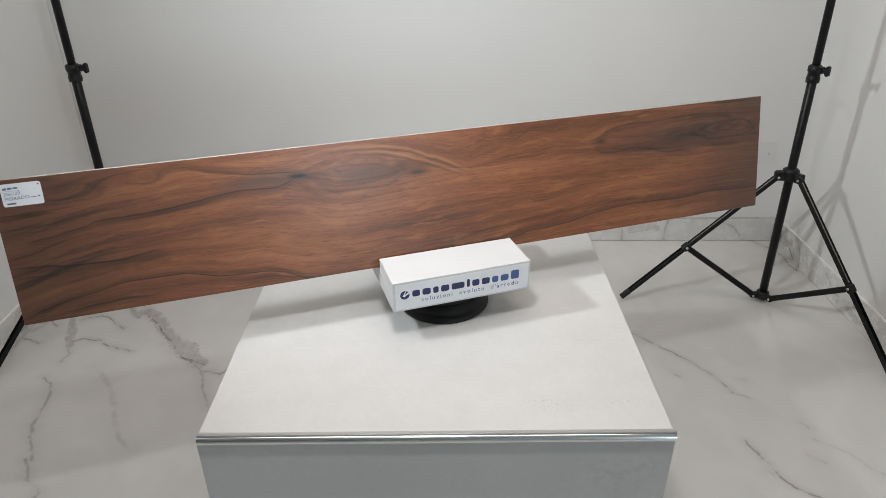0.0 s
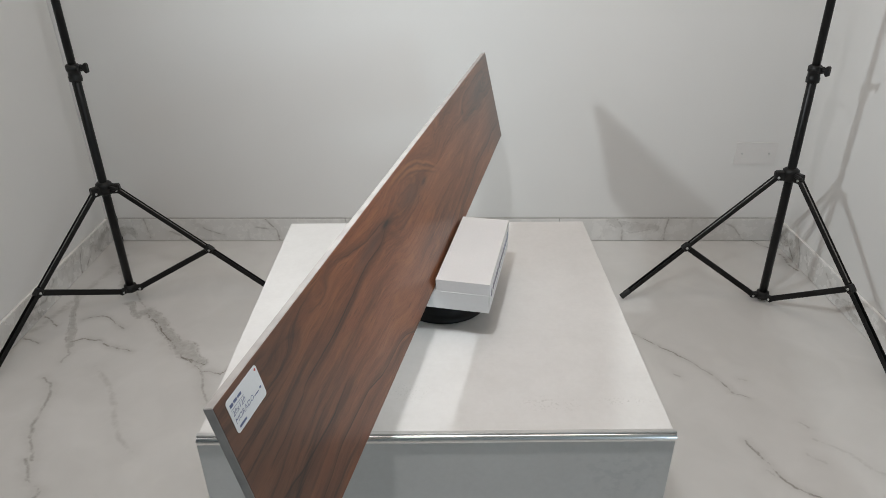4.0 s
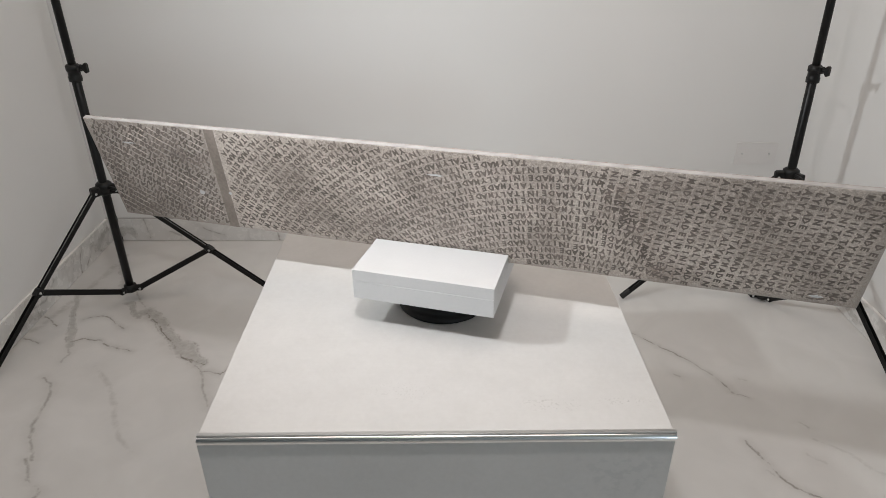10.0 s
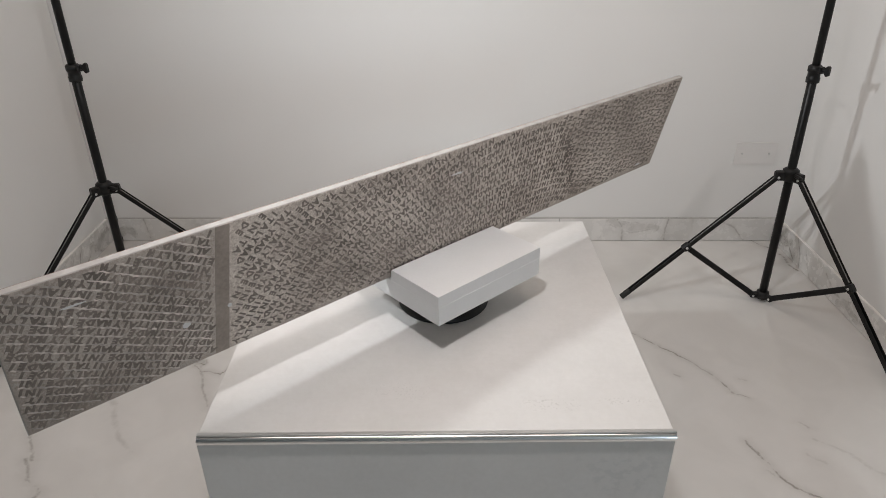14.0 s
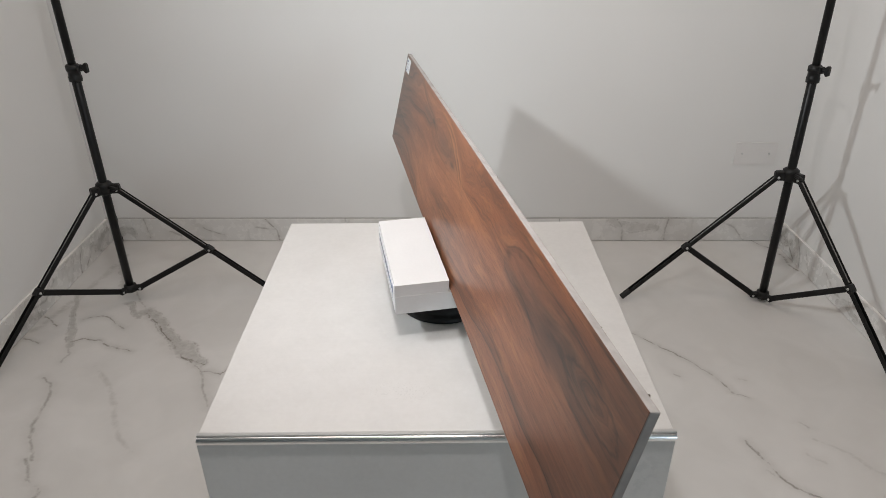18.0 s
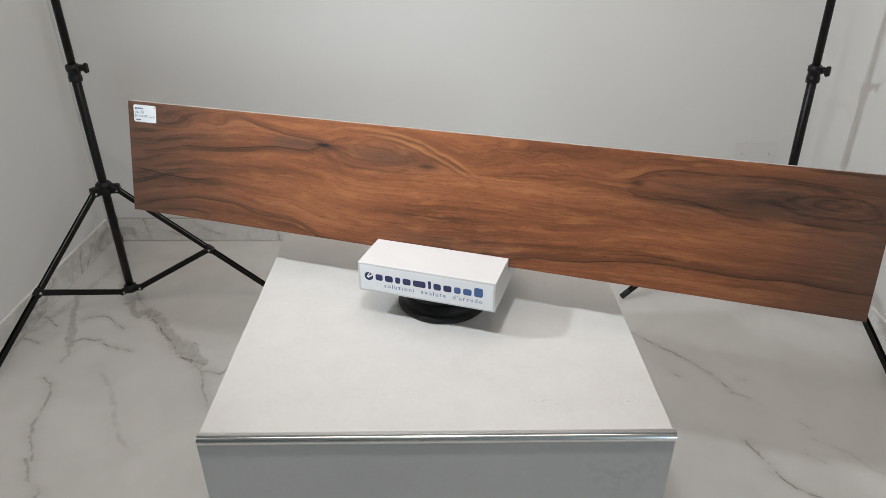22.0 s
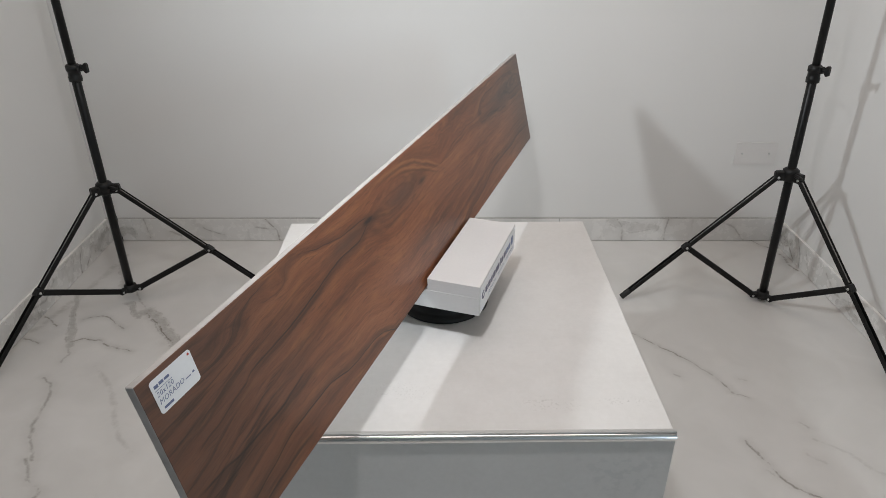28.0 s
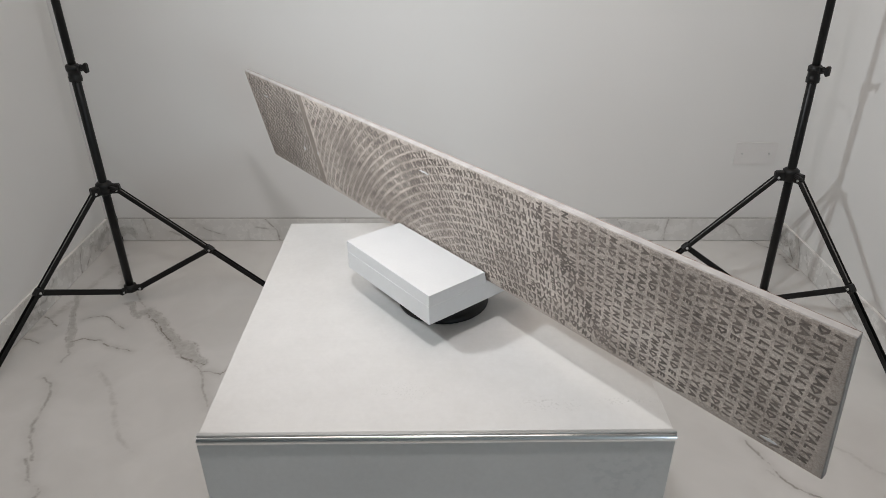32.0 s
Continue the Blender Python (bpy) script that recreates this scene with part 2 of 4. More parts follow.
VEINS = [
    (0.0035, 0.55, [(-0.907, 0.727), (-0.868, 0.664), (-0.827, 0.614), (-0.787, 0.582)]),
    (0.016, 0.55, [(-0.833, 0.606), (-0.784, 0.566), (-0.733, 0.517), (-0.686, 0.461), (-0.645, 0.408), (-0.612, 0.377)], True),
    (0.0028, 1, [(-0.82, 0.594), (-0.776, 0.544), (-0.721, 0.476), (-0.689, 0.441), (-0.663, 0.403), (-0.634, 0.38), (-0.614, 0.362)]),
    (0.006, 0.9, [(-0.705, 0.461), (-0.679, 0.427)]),
    (0.009, 0.5, [(-0.9, 0.653), (-0.868, 0.62), (-0.843, 0.578)], True),
    (0.0025, 0.95, [(-0.655, 0.398), (-0.62, 0.38), (-0.592, 0.368)]),
    (0.0026, 1, [(-0.637, 0.389), (-0.59, 0.337), (-0.57, 0.341), (-0.542, 0.328), (-0.532, 0.352)]),
    (0.004, 0.6, [(-0.599, 0.357), (-0.581, 0.309), (-0.565, 0.268), (-0.538, 0.217)]),
    (0.003, 0.8, [(-1.1, 0.584), (-1.082, 0.573), (-1.045, 0.538)]),
    (0.0026, 0.8, [(-0.985, 0.566), (-0.965, 0.58), (-0.944, 0.585), (-0.917, 0.576), (-0.891, 0.551), (-0.859, 0.527)]),
    (0.0026, 0.9, [(-0.969, 0.462), (-0.941, 0.479), (-0.902, 0.474), (-0.869, 0.449), (-0.842, 0.439), (-0.797, 0.424)]),
    (0.009, 0.5, [(-1.066, 0.71), (-1.045, 0.629), (-1.025, 0.572), (-0.993, 0.505), (-0.97, 0.45)], True),
    (0.003, 0.45, [(-0.97, 0.45), (-0.952, 0.416), (-0.955, 0.382)]),
    (0.0026, 0.8, [(-1.109, 0.482), (-1.086, 0.479), (-1.055, 0.464)]),
    (0.012, 0.35, [(-1.027, 0.87), (-1.047, 0.704), (-1.071, 0.621), (-1.097, 0.52)]),
    (0.012, 0.42, [(-1.03, 0.93), (-1.0, 0.84), (-0.965, 0.80), (-0.95, 0.745)], True),
    (0.004, 0.6, [(-0.967, 0.319), (-0.937, 0.297), (-0.919, 0.257), (-0.913, 0.226), (-0.91, 0.172), (-0.893, 0.128), (-0.865, 0.079), (-0.852, 0.054)]),
    (0.004, 0.65, [(-0.867, 0.06), (-0.845, 0.029), (-0.833, 0.003), (-0.819, -0.012), (-0.799, -0.023), (-0.797, -0.043)]),
    (0.007, 0.3, [(-0.855, 0.36), (-0.816, 0.312), (-0.783, 0.275), (-0.759, 0.231), (-0.726, 0.161), (-0.697, 0.116), (-0.66, 0.076)]),
    (0.0024, 0.75, [(0.498, 0.486), (0.529, 0.453), (0.567, 0.409), (0.593, 0.379), (0.614, 0.358), (0.637, 0.325), (0.657, 0.287), (0.671, 0.244), (0.704, 0.228)]),
    (0.003, 0.8, [(0.639, 0.093), (0.646, 0.072), (0.65, 0.048), (0.659, 0.018), (0.673, -0.015), (0.687, -0.032), (0.702, -0.046), (0.721, -0.064)]),
    (0.004, 0.5, [(0.648, 0.012), (0.657, 0.003)]),
    (0.0035, 0.4, [(0.776, 0.144), (0.787, 0.13)]),
    (0.0045, 0.25, [(0.783, 0.095), (0.815, 0.075), (0.839, 0.054), (0.862, 0.012), (0.877, -0.003)]),
    (0.004, 0.28, [(0.75, 0.05), (0.773, 0.028)]),
    (0.003, 0.45, [(0.557, 0.313), (0.568, 0.304)]),
    (0.003, 0.35, [(0.704, 0.292), (0.721, 0.288)]),
    (0.003, 0.8, [(1.021, 1.011), (1.043, 0.97), (1.069, 0.946)]),
    (0.005, 0.9, [(1.07, 0.945), (1.085, 0.885), (1.078, 0.849), (1.088, 0.793)]),
]
# along the wall and up it
BACK_VEINS = [
    (0.003, 0.7, [(-0.99, 0.082), (-0.984, 0.05), (-0.98, 0.012)]),
    (0.012, 0.5, [(-1.10, 0.02), (-1.06, 0.05), (-1.035, 0.03)], True),
    (0.0025, 0.6, [(-0.815, 0.062), (-0.78, 0.04), (-0.73, 0.022)]),
    (0.004, 0.5, [(-0.91, 0.035), (-0.875, 0.020)]),
    (0.003, 0.8, [(-0.585, 0.082), (-0.565, 0.055), (-0.55, 0.04), (-0.545, 0.0)]),
    (0.0035, 0.6, [(-0.62, 0.05), (-0.56, 0.042)]),
    (0.004, 0.7, [(0.575, 0.078), (0.592, 0.055), (0.598, 0.0)]),
    (0.014, 0.35, [(0.56, 0.07), (0.62, 0.05), (0.70, 0.055)], True),
    (0.003, 0.6, [(0.741, 0.08), (0.735, 0.04), (0.737, 0.005)]),
    (0.003, 0.5, [(0.90, 0.08), (0.96, 0.05), (1.0, 0.0)]),
]
SIDE_VEINS = [
    (0.012, 0.6, [(1.01, 0.055), (0.95, 0.03), (0.90, 0.045)], True),
    (0.004, 0.8, [(0.97, 0.0), (0.90, 0.035), (0.86, 0.01)]),
    (0.004, 0.7, [(0.86, 0.08), (0.83, 0.045), (0.82, 0.0)]),
    (0.003, 0.6, [(0.80, 0.07), (0.78, 0.03), (0.75, 0.0)]),
    (0.004, 0.5, [(0.68, 0.06), (0.62, 0.03), (0.55, 0.045)]),
    (0.010, 0.4, [(0.60, 0.0), (0.56, 0.03), (0.50, 0.02)], True),
]


def concrete_tile():
    s = Sheet("pale_concrete_tile")
    a = s.noise(s.coords, 3.0, 5, 0.6)
    b = s.noise(s.coords, 22.0, 4)
    c = s.noise(s.v("MULTIPLY", s.coords, (30, 200, 30)), 1.0, 3)
    g = s.noise(s.coords, 130.0, 3)
    f = s.add(s.mul(a, 0.52), s.mul(b, 0.22), s.mul(c, 0.06), s.mul(g, 0.20))
    col = s.ramp(f, (0.36, (0.570, 0.560, 0.546)), (0.5, (0.608, 0.599, 0.587)), (0.62, (0.640, 0.631, 0.619)))
    x, y, z = s.xyz()
    zone = s.m("MAXIMUM", s.mul(s.bell(x, 0.143, 0.035), s.bell(y, -0.262, 0.014)),
               s.m("MAXIMUM", s.mul(s.bell(x, 0.245, 0.035), s.bell(y, -0.259, 0.008)), s.mul(s.bell(x, -0.06, 0.05), s.bell(y, -0.235, 0.02), 0.5)))
    pits = s.mul(s.step(s.noise(s.coords, 260.0, 3), 0.56, 0.64), zone)
    col = s.mix(s.m("MULTIPLY", pits, 0.5, clamp=True), col, (0.34, 0.33, 0.31))
    worn = s.mul(s.step(s.noise(s.coords, 75.0, 4, 0.6), 0.50, 0.62), s.m("MAXIMUM", s.mul(s.bell(x, 0.235, 0.06), s.bell(z, 0.345, 0.05)), 0.10))
    col = s.mix(s.mul(worn, 0.30), col, (0.42, 0.43, 0.43))
    # faint slanting scuffs near one front corner
    brush = s.mul(s.step(s.noise(s.vec(s.m("MULTIPLY", s.add(x, s.mul(y, 0.75)), 300.0), s.mul(y, 9.0), 6.0), 1.0, 2), 0.60, 0.72), s.bell(x, -0.19, 0.09), s.bell(y, -0.16, 0.09))
    col = s.mix(s.mul(brush, 0.16), col, (0.50, 0.495, 0.485))
    return s.done(col, s.m("MULTIPLY_ADD", b, 0.15, 0.38), 0.0, s.m("SUBTRACT", b, pits), 0.12, 0.0008, 0.4)


def wood_print():
    """Reddish rosewood print; x runs along the tile from the label's end, z up, both in metres."""
    s = Sheet("rosewood_print")
    x, y, z = s.xyz()
    along_x = s.m("DIVIDE", x, TILE_LONG)

    def curve(*pts):
        """A height over x, smooth through the given points."""
        n = s.tree.nodes.new("ShaderNodeValToRGB")
        n.color_ramp.interpolation = "CARDINAL"
        el = n.color_ramp.elements
        while len(el) < len(pts):
            el.new(0.5)
        for e, (px, pz) in zip(el, pts):
            e.position = min(1.0, max(0.0, px / TILE_LONG))
            k = max(0.0, pz) / TILE_HIGH
            e.color = (k, k, k, 1)
        s.link(along_x, n.inputs[0])
        return s.m("MULTIPLY", n.outputs[0], TILE_HIGH)

    def window(lo, hi, fade):
        return s.mul(s.step(x, lo - fade, lo + fade), s.m("SUBTRACT", 1.0, s.step(x, hi - fade, hi + fade)))

    w1 = s.m("SUBTRACT", s.noise(s.vec(s.mul(x, 9.0), s.mul(z, 34.0)), 1.0, 2), 0.5)
    w2 = s.m("SUBTRACT", s.noise(s.vec(s.mul(x, 48.0), s.mul(z, 160.0), 3.0), 1.0, 3), 0.5)
    v = s.add(z, s.mul(w1, 0.007), s.mul(w2, 0.0034))
    # the grain flows between four guides
    low = curve((0, .009), (.043, .0213), (.107, .0335), (.156, .0394), (.224, .0373), (.278, .0253), (.335, .022), (.376, .008), (.42, .003), (.6, .003),
                (.68, .008), (.73, .0163), (.80, .0229), (.871, .033), (.932, .0401), (1.028, .038), (1.113, .042), (1.216, .039))
    mid = curve((0, .106), (.06, .1162), (.114, .128), (.194, .1334), (.259, .1418), (.333, .1467), (.40, .141), (.45, .125), (.53, .127), (.60, .130),
                (.654, .1345), (.75, .128), (.87, .129), (.95, .127), (1.05, .118), (1.216, .115))
    high = curve((0, .165), (.08, .172), (.15, .185), (.22, .193), (.263, .1821), (.316, .1705), (.371, .165), (.40, .167), (.44, .178), (.488, .186),
                 (.532, .181), (.567, .1735), (.611, .158), (.654, .142), (.72, .150), (.80, .158), (.877, .157), (.904, .1689), (.962, .1775), (1.06, .1808),
                 (1.127, .1785), (1.216, .172))

    def share(lo, hi, level):
        gap = s.m("MAXIMUM", s.m("SUBTRACT", hi, lo), 0.003)
        return s.m("MULTIPLY", s.m("DIVIDE", s.m("SUBTRACT", v, lo), gap, clamp=True), level)

    def hump(uc, su, vc, sv, amount):
        return s.mul(s.bell(x, uc, su), s.bell(v, vc, sv), amount)

    curly = s.mul(s.step(x, 0.60, 0.70), s.m("SUBTRACT", 1.0, s.step(x, 0.84, 0.95)), s.step(z, 0.10, 0.14))
    curl = s.m("SUBTRACT", s.noise(s.vec(s.mul(x, 21.0), s.mul(z, 40.0), 7.0), 1.0, 2, 0.5, 0.5), 0.5)
    field = s.add(share(0.0, low, 0.034), share(low, mid, 0.092), share(mid, high, 0.044), share(high, 0.2, 0.03),
                  hump(0.490, 0.070, 0.150, 0.017, 0.022), hump(1.142, 0.050, 0.149, 0.0125, 0.020), hump(0.97, 0.085, 0.155, 0.018, 0.012),
                  hump(0.09, 0.05, 0.172, 0.014, 0.018), hump(0.19, 0.03, 0.176, 0.012, 0.014), s.mul(curl, curly, 0.014),
                  s.mul(s.m("SUBTRACT", s.noise(s.vec(s.mul(x, 14.0), s.mul(z, 60.0), 17.0), 1.0, 3), 0.5), 0.006))
    broad = s.noise(s.vec(s.mul(x, 2.2), s.mul(field, 30.0), 1.0), 1.0, 3, 0.55)
    bands = s.noise(s.vec(s.mul(x, 3.0), s.mul(field, 120.0), 5.0), 1.0, 4, 0.6)
    close = s.noise(s.vec(s.mul(x, 6.0), s.mul(field, 330.0), 15.0), 1.0, 4, 0.65)
    fine = s.noise(s.vec(s.mul(x, 30.0), s.mul(field, 800.0), 9.0), 1.0, 4, 0.75)
    pores = s.noise(s.vec(s.mul(x, 75.0), s.mul(z, 1300.0), 2.0), 1.0, 2)
    tone = s.add(s.mul(broad, 0.40), s.mul(bands, 0.27), s.mul(close, 0.14), s.mul(fine, 0.19),
                 hump(0.41, 0.11, 0.074, 0.030, 0.045), hump(0.70, 0.16, 0.175, 0.04, 0.03), hump(0.55, 0.5, 0.0, 0.035, -0.035))
    col = s.ramp(tone, (0.36, (0.060, 0.025, 0.015)), (0.44, (0.150, 0.056, 0.026)), (0.51, (0.238, 0.085, 0.038)),
                 (0.60, (0.330, 0.130, 0.059)), (0.68, (0.395, 0.176, 0.081)))
    # golden flakes and short dark flecks along the grain
    flake = s.step(s.noise(s.vec(s.mul(x, 13.0), s.mul(field, 105.0), 61.0), 1.0, 3, 0.6), 0.52, 0.70)
    col = s.mix(s.mul(flake, 0.42), col, (0.41, 0.172, 0.066))
    fleck = s.mul(s.step(s.noise(s.vec(s.mul(x, 34.0), s.mul(v, 430.0), 71.0), 1.0, 3, 0.6), 0.54, 0.70), s.m("SUBTRACT", 1.0, flake))
    col = s.mix(s.mul(fleck, 0.55), col, (0.075, 0.030, 0.018))
    # grey-brown heart patches and dull ends
    grey = s.m("MAXIMUM", s.mul(s.bell(x, 1.09, 0.17), s.bell(v, 0.148, 0.034)),
               s.m("MAXIMUM", s.mul(s.bell(x, 0.50, 0.075), s.bell(v, 0.149, 0.019), 0.75),
                   s.m("MAXIMUM", s.mul(s.bell(x, 0.34, 0.06), s.bell(v, 0.157, 0.010), 0.9),
                       s.m("MAXIMUM", s.mul(s.bell(x, 0.0, 0.20), 0.85), s.mul(s.bell(x, 1.216, 0.13), 0.85)))))
    grey = s.m("MULTIPLY", grey, s.m("MULTIPLY_ADD", bands, 1.3, 0.22), clamp=True)
    col = s.mix(s.mul(grey, 0.88), col, (0.080, 0.051, 0.040))
    # dark clouded streaks towards both ends
    cloud = s.step(s.noise(s.vec(s.mul(x, 5.0), s.mul(field, 85.0), 12.0), 1.0, 4, 0.6), 0.50, 0.68)
    ends = s.m("MAXIMUM", s.m("SUBTRACT", 1.0, s.step(x, 0.06, 0.36)), s.mul(s.step(x, 0.86, 1.0), s.step(z, 0.09, 0.13)))
    col = s.mix(s.mul(cloud, ends, 0.9), col, (0.040, 0.025, 0.019))
    # thin growth lines
    lines = s.mul(s.step(s.noise(s.vec(s.mul(x, 2.4), s.mul(field, 420.0), 40.0), 1.0, 3, 0.5), 0.56, 0.66), s.step(s.noise(s.vec(s.mul(x, 7.0), s.mul(field, 40.0), 44.0), 1.0, 2), 0.42, 0.6))
    col = s.mix(s.mul(lines, 0.20), col, (0.055, 0.026, 0.017))
    wob = s.add(z, s.mul(w1, 0.0022), s.mul(w2, 0.0016))
    # bright double ridge
    for pts, lo, hi in ((((.434, .1917), (.488, .1899), (.532, .1862), (.567, .178), (.589, .1679), (.611, .1596), (.633, .1485), (.66, .135)), 0.45, 0.645),
                        (((.46, .185), (.479, .1836), (.532, .1775), (.563, .1675), (.593, .1566), (.62, .1448), (.65, .1335)), 0.49, 0.635)):
        d = s.m("SUBTRACT", wob, curve(*pts))
        gate = window(lo, hi, 0.035)
        col = s.mix(s.mul(gate, s.bell(d, 0.0, 0.0022), 0.42), col, (0.46, 0.215, 0.085))
        col = s.mix(s.mul(gate, s.bell(d, -0.0046, 0.0018), 0.55), col, (0.075, 0.034, 0.02))

    # dark veins
    def vein(pts, width, lo, hi, amount, fade=0.02, under=1.0):
        d = s.m("SUBTRACT", wob, curve(*pts))
        soft = s.mul(s.bell(d, -under * width * 2.2, width * 3.6), 0.46)
        return s.mul(window(lo, hi, fade), s.m("MAXIMUM", s.bell(d, 0.0, width), soft), amount)

    def ring(uc, vc, su, sv, width, amount):
        a = s.m("DIVIDE", s.m("SUBTRACT", x, uc), su)
        b = s.m("DIVIDE", s.m("SUBTRACT", wob, vc), sv)
        d = s.m("SQRT", s.add(s.mul(a, a), s.mul(b, b)))
        d = s.add(d, s.mul(s.m("SUBTRACT", s.noise(s.vec(s.mul(x, 22.0), s.mul(z, 60.0), 31.0), 1.0, 3), 0.5), 0.8))
        return s.mul(s.bell(d, 1.0, width), amount)

    def spot(uc, su, vc, sv, amount):
        return s.mul(s.bell(x, uc, su), s.bell(wob, vc, sv), amount)

    veins = [
        vein(((0, .009), (.018, .0148), (.043, .0213), (.073, .0278), (.107, .0335), (.132, .0389), (.156, .0394), (.194, .0394), (.224, .0373), (.25, .0294),
              (.278, .0253), (.307, .0241), (.335, .022), (.358, .0159), (.376, .0068), (.39, 0)), 0.0011, 0.012, 0.40, 0.95, 0.012, -1.0),
        vein(((.70, .008), (.717, .0122), (.73, .0163), (.757, .0208), (.801, .0229), (.837, .0266), (.871, .033), (.906, .0376), (.932, .0401), (.976, .0403),
              (1.028, .038), (1.071, .0382), (1.113, .042), (1.147, .0402), (1.19, .0386), (1.216, .0392)), 0.0012, 0.72, 1.24, 0.9, 0.02, -1.0),
        vein(((0, .108), (.036, .1139), (.06, .1162), (.08, .1212), (.104, .1253), (.114, .1301), (.142, .1315), (.194, .1334), (.227, .1376), (.259, .1418),
              (.297, .147), (.333, .1467), (.36, .1463), (.379, .152), (.397, .1577), (.42, .160)), 0.0013, 0.10, 0.405, 0.85, 0.03),
        vein(((0, .108), (.036, .1139), (.06, .1162), (.08, .1212), (.104, .1253), (.13, .128)), 0.0014, 0.03, 0.11, 0.7, 0.008),
        vein(((.22, .195), (.238, .1905), (.263, .1821), (.29, .1763), (.316, .1705), (.343, .1674), (.371, .1661), (.393, .1629), (.415, .158)), 0.0011, 0.245, 0.405, 0.75, 0.03, -1.0),
        spot(0.393, 0.017, 0.1588, 0.0046, 1.2), spot(0.402, 0.034, 0.1570, 0.0075, 0.65), spot(0.575, 0.018, 0.1425, 0.0055, 0.75),
        vein(((0, .0805), (.012, .0798), (.05, .0778), (.064, .0743), (.098, .0732), (.131, .072), (.145, .0733), (.179, .0778), (.2, .078)), 0.0017, 0.012, 0.185, 0.9, 0.02),
        vein(((0, .0650), (.015, .0656), (.063, .0658), (.092, .0674), (.12, .068)), 0.0012, 0.01, 0.095, 0.7, 0.015),
        vein(((.86, .145), (.877, .1511), (.883, .1582), (.904, .1689), (.929, .1753), (.962, .1775), (1.004, .1773), (1.061, .1808), (1.127, .1785), (1.169, .1758), (1.216, .171)),
             0.0017, 0.880, 1.15, 0.62, 0.012),
        vein(((.86, .155), (.878, .1468), (.889, .1383), (.915, .1336), (.949, .1368), (.983, .1331), (1.018, .1234), (1.052, .1223), (1.1, .120)), 0.0020, 0.882, 1.06, 0.60, 0.012, -1.0),
        spot(0.892, 0.012, 0.1545, 0.006, 0.70), spot(1.033, 0.045, 0.143, 0.012, 0.42), spot(1.075, 0.014, 0.150, 0.008, 0.6), spot(1.20, 0.03, 0.152, 0.012, 0.4),
        ring(1.143, 0.1492, 0.060, 0.0150, 0.10, 0.62), ring(1.150, 0.1486, 0.030, 0.0070, 0.24, 0.2),
        ring(0.470, 0.150, 0.085, 0.0235, 0.07, 0.26), ring(0.475, 0.150, 0.062, 0.0150, 0.10, 0.24),
        ring(0.085, 0.172, 0.045, 0.012, 0.16, 0.32),
    ]
    dark = veins[0]
    for k in veins[1:]:
        dark = s.m("MAXIMUM", dark, k)
    dark = s.m("MULTIPLY", dark, s.m("MULTIPLY_ADD", close, 1.2, 0.35), clamp=True)
    col = s.mix(dark, col, (0.020, 0.015, 0.013))
    col = s.mix(s.mul(s.step(pores, 0.54, 0.70), 0.26), col, (0.06, 0.028, 0.018))
    r = s.m("MULTIPLY_ADD", tone, -0.12, 0.36)
    return s.done(col, r, 0.0, s.add(s.mul(pores, 0.5), s.mul(fine, 0.5)), 0.10, 0.0004, 0.55)


def tile_body():
    s = Sheet("porcelain_body")
    a = s.noise(s.coords, 40.0, 4)
    c = s.ramp(a, (0.3, (0.31, 0.292, 0.28)), (0.7, (0.42, 0.402, 0.39)))
    return s.done(c, 0.75, 0.0, s.noise(s.coords, 300.0, 3), 0.35, 0.0006)


def tile_back():
    s = Sheet("tile_back")
    x, y, z = s.xyz()
    a = s.noise(s.coords, 9.0, 4)
    b = s.noise(s.coords, 240.0, 4, 0.7)
    g = s.noise(s.coords, 620.0, 3, 0.7)
    net = s.step(s.voronoi(s.coords, 330.0, "DISTANCE_TO_EDGE"), 0.05, 0.35)
    f = s.add(s.mul(a, 0.30), s.mul(b, 0.42), s.mul(g, 0.28))
    c = s.ramp(f, (0.38, (0.23, 0.195, 0.170)), (0.5, (0.490, 0.425, 0.378)), (0.60, (0.74, 0.672, 0.612)))
    c = s.mix(s.mul(net, 0.14), c, (0.20, 0.17, 0.15))
    # slightly darker end with its ridges' shade mixed into the colour, a rubbed slanting seam and dark smears
    end = s.step(s.add(x, s.mul(a, 0.01)), TILE_LONG - 0.232, TILE_LONG - 0.224)
    c = s.mix(s.mul(end, s.m("MULTIPLY_ADD", b, 0.9, -0.2), 0.9), c, (0.13, 0.11, 0.096))
    seam = s.mul(s.bell(s.m("SUBTRACT", TILE_LONG, s.add(x, s.m("MULTIPLY_ADD", z, -0.575, 0.963))), 0.0, 0.030), s.step(s.noise(s.vec(s.mul(x, 90.0), s.mul(z, 26.0), 8.0), 1.0, 3), 0.40, 0.66))
    c = s.mix(s.mul(seam, 0.42), c, (0.25, 0.185, 0.15))
    smear = s.mul(s.step(s.noise(s.vec(s.mul(x, 30.0), s.mul(z, 9.0), 4.0), 1.0, 3), 0.50, 0.64), s.bell(x, TILE_LONG - 1.167, 0.012))
    c = s.mix(s.mul(smear, 0.5), c, (0.17, 0.135, 0.115))
    rim = s.m("MAXIMUM", s.bell(z, 0.0, 0.006), s.m("MAXIMUM", s.bell(x, TILE_LONG, 0.004), s.bell(x, 0.0, 0.010)))
    c = s.mix(s.mul(rim, s.step(b, 0.40, 0.6), 0.5), c, (0.20, 0.185, 0.17))
    return s.done(c, 0.6, 0.0, s.add(b, g), 0.5, 0.0007, 0.5)


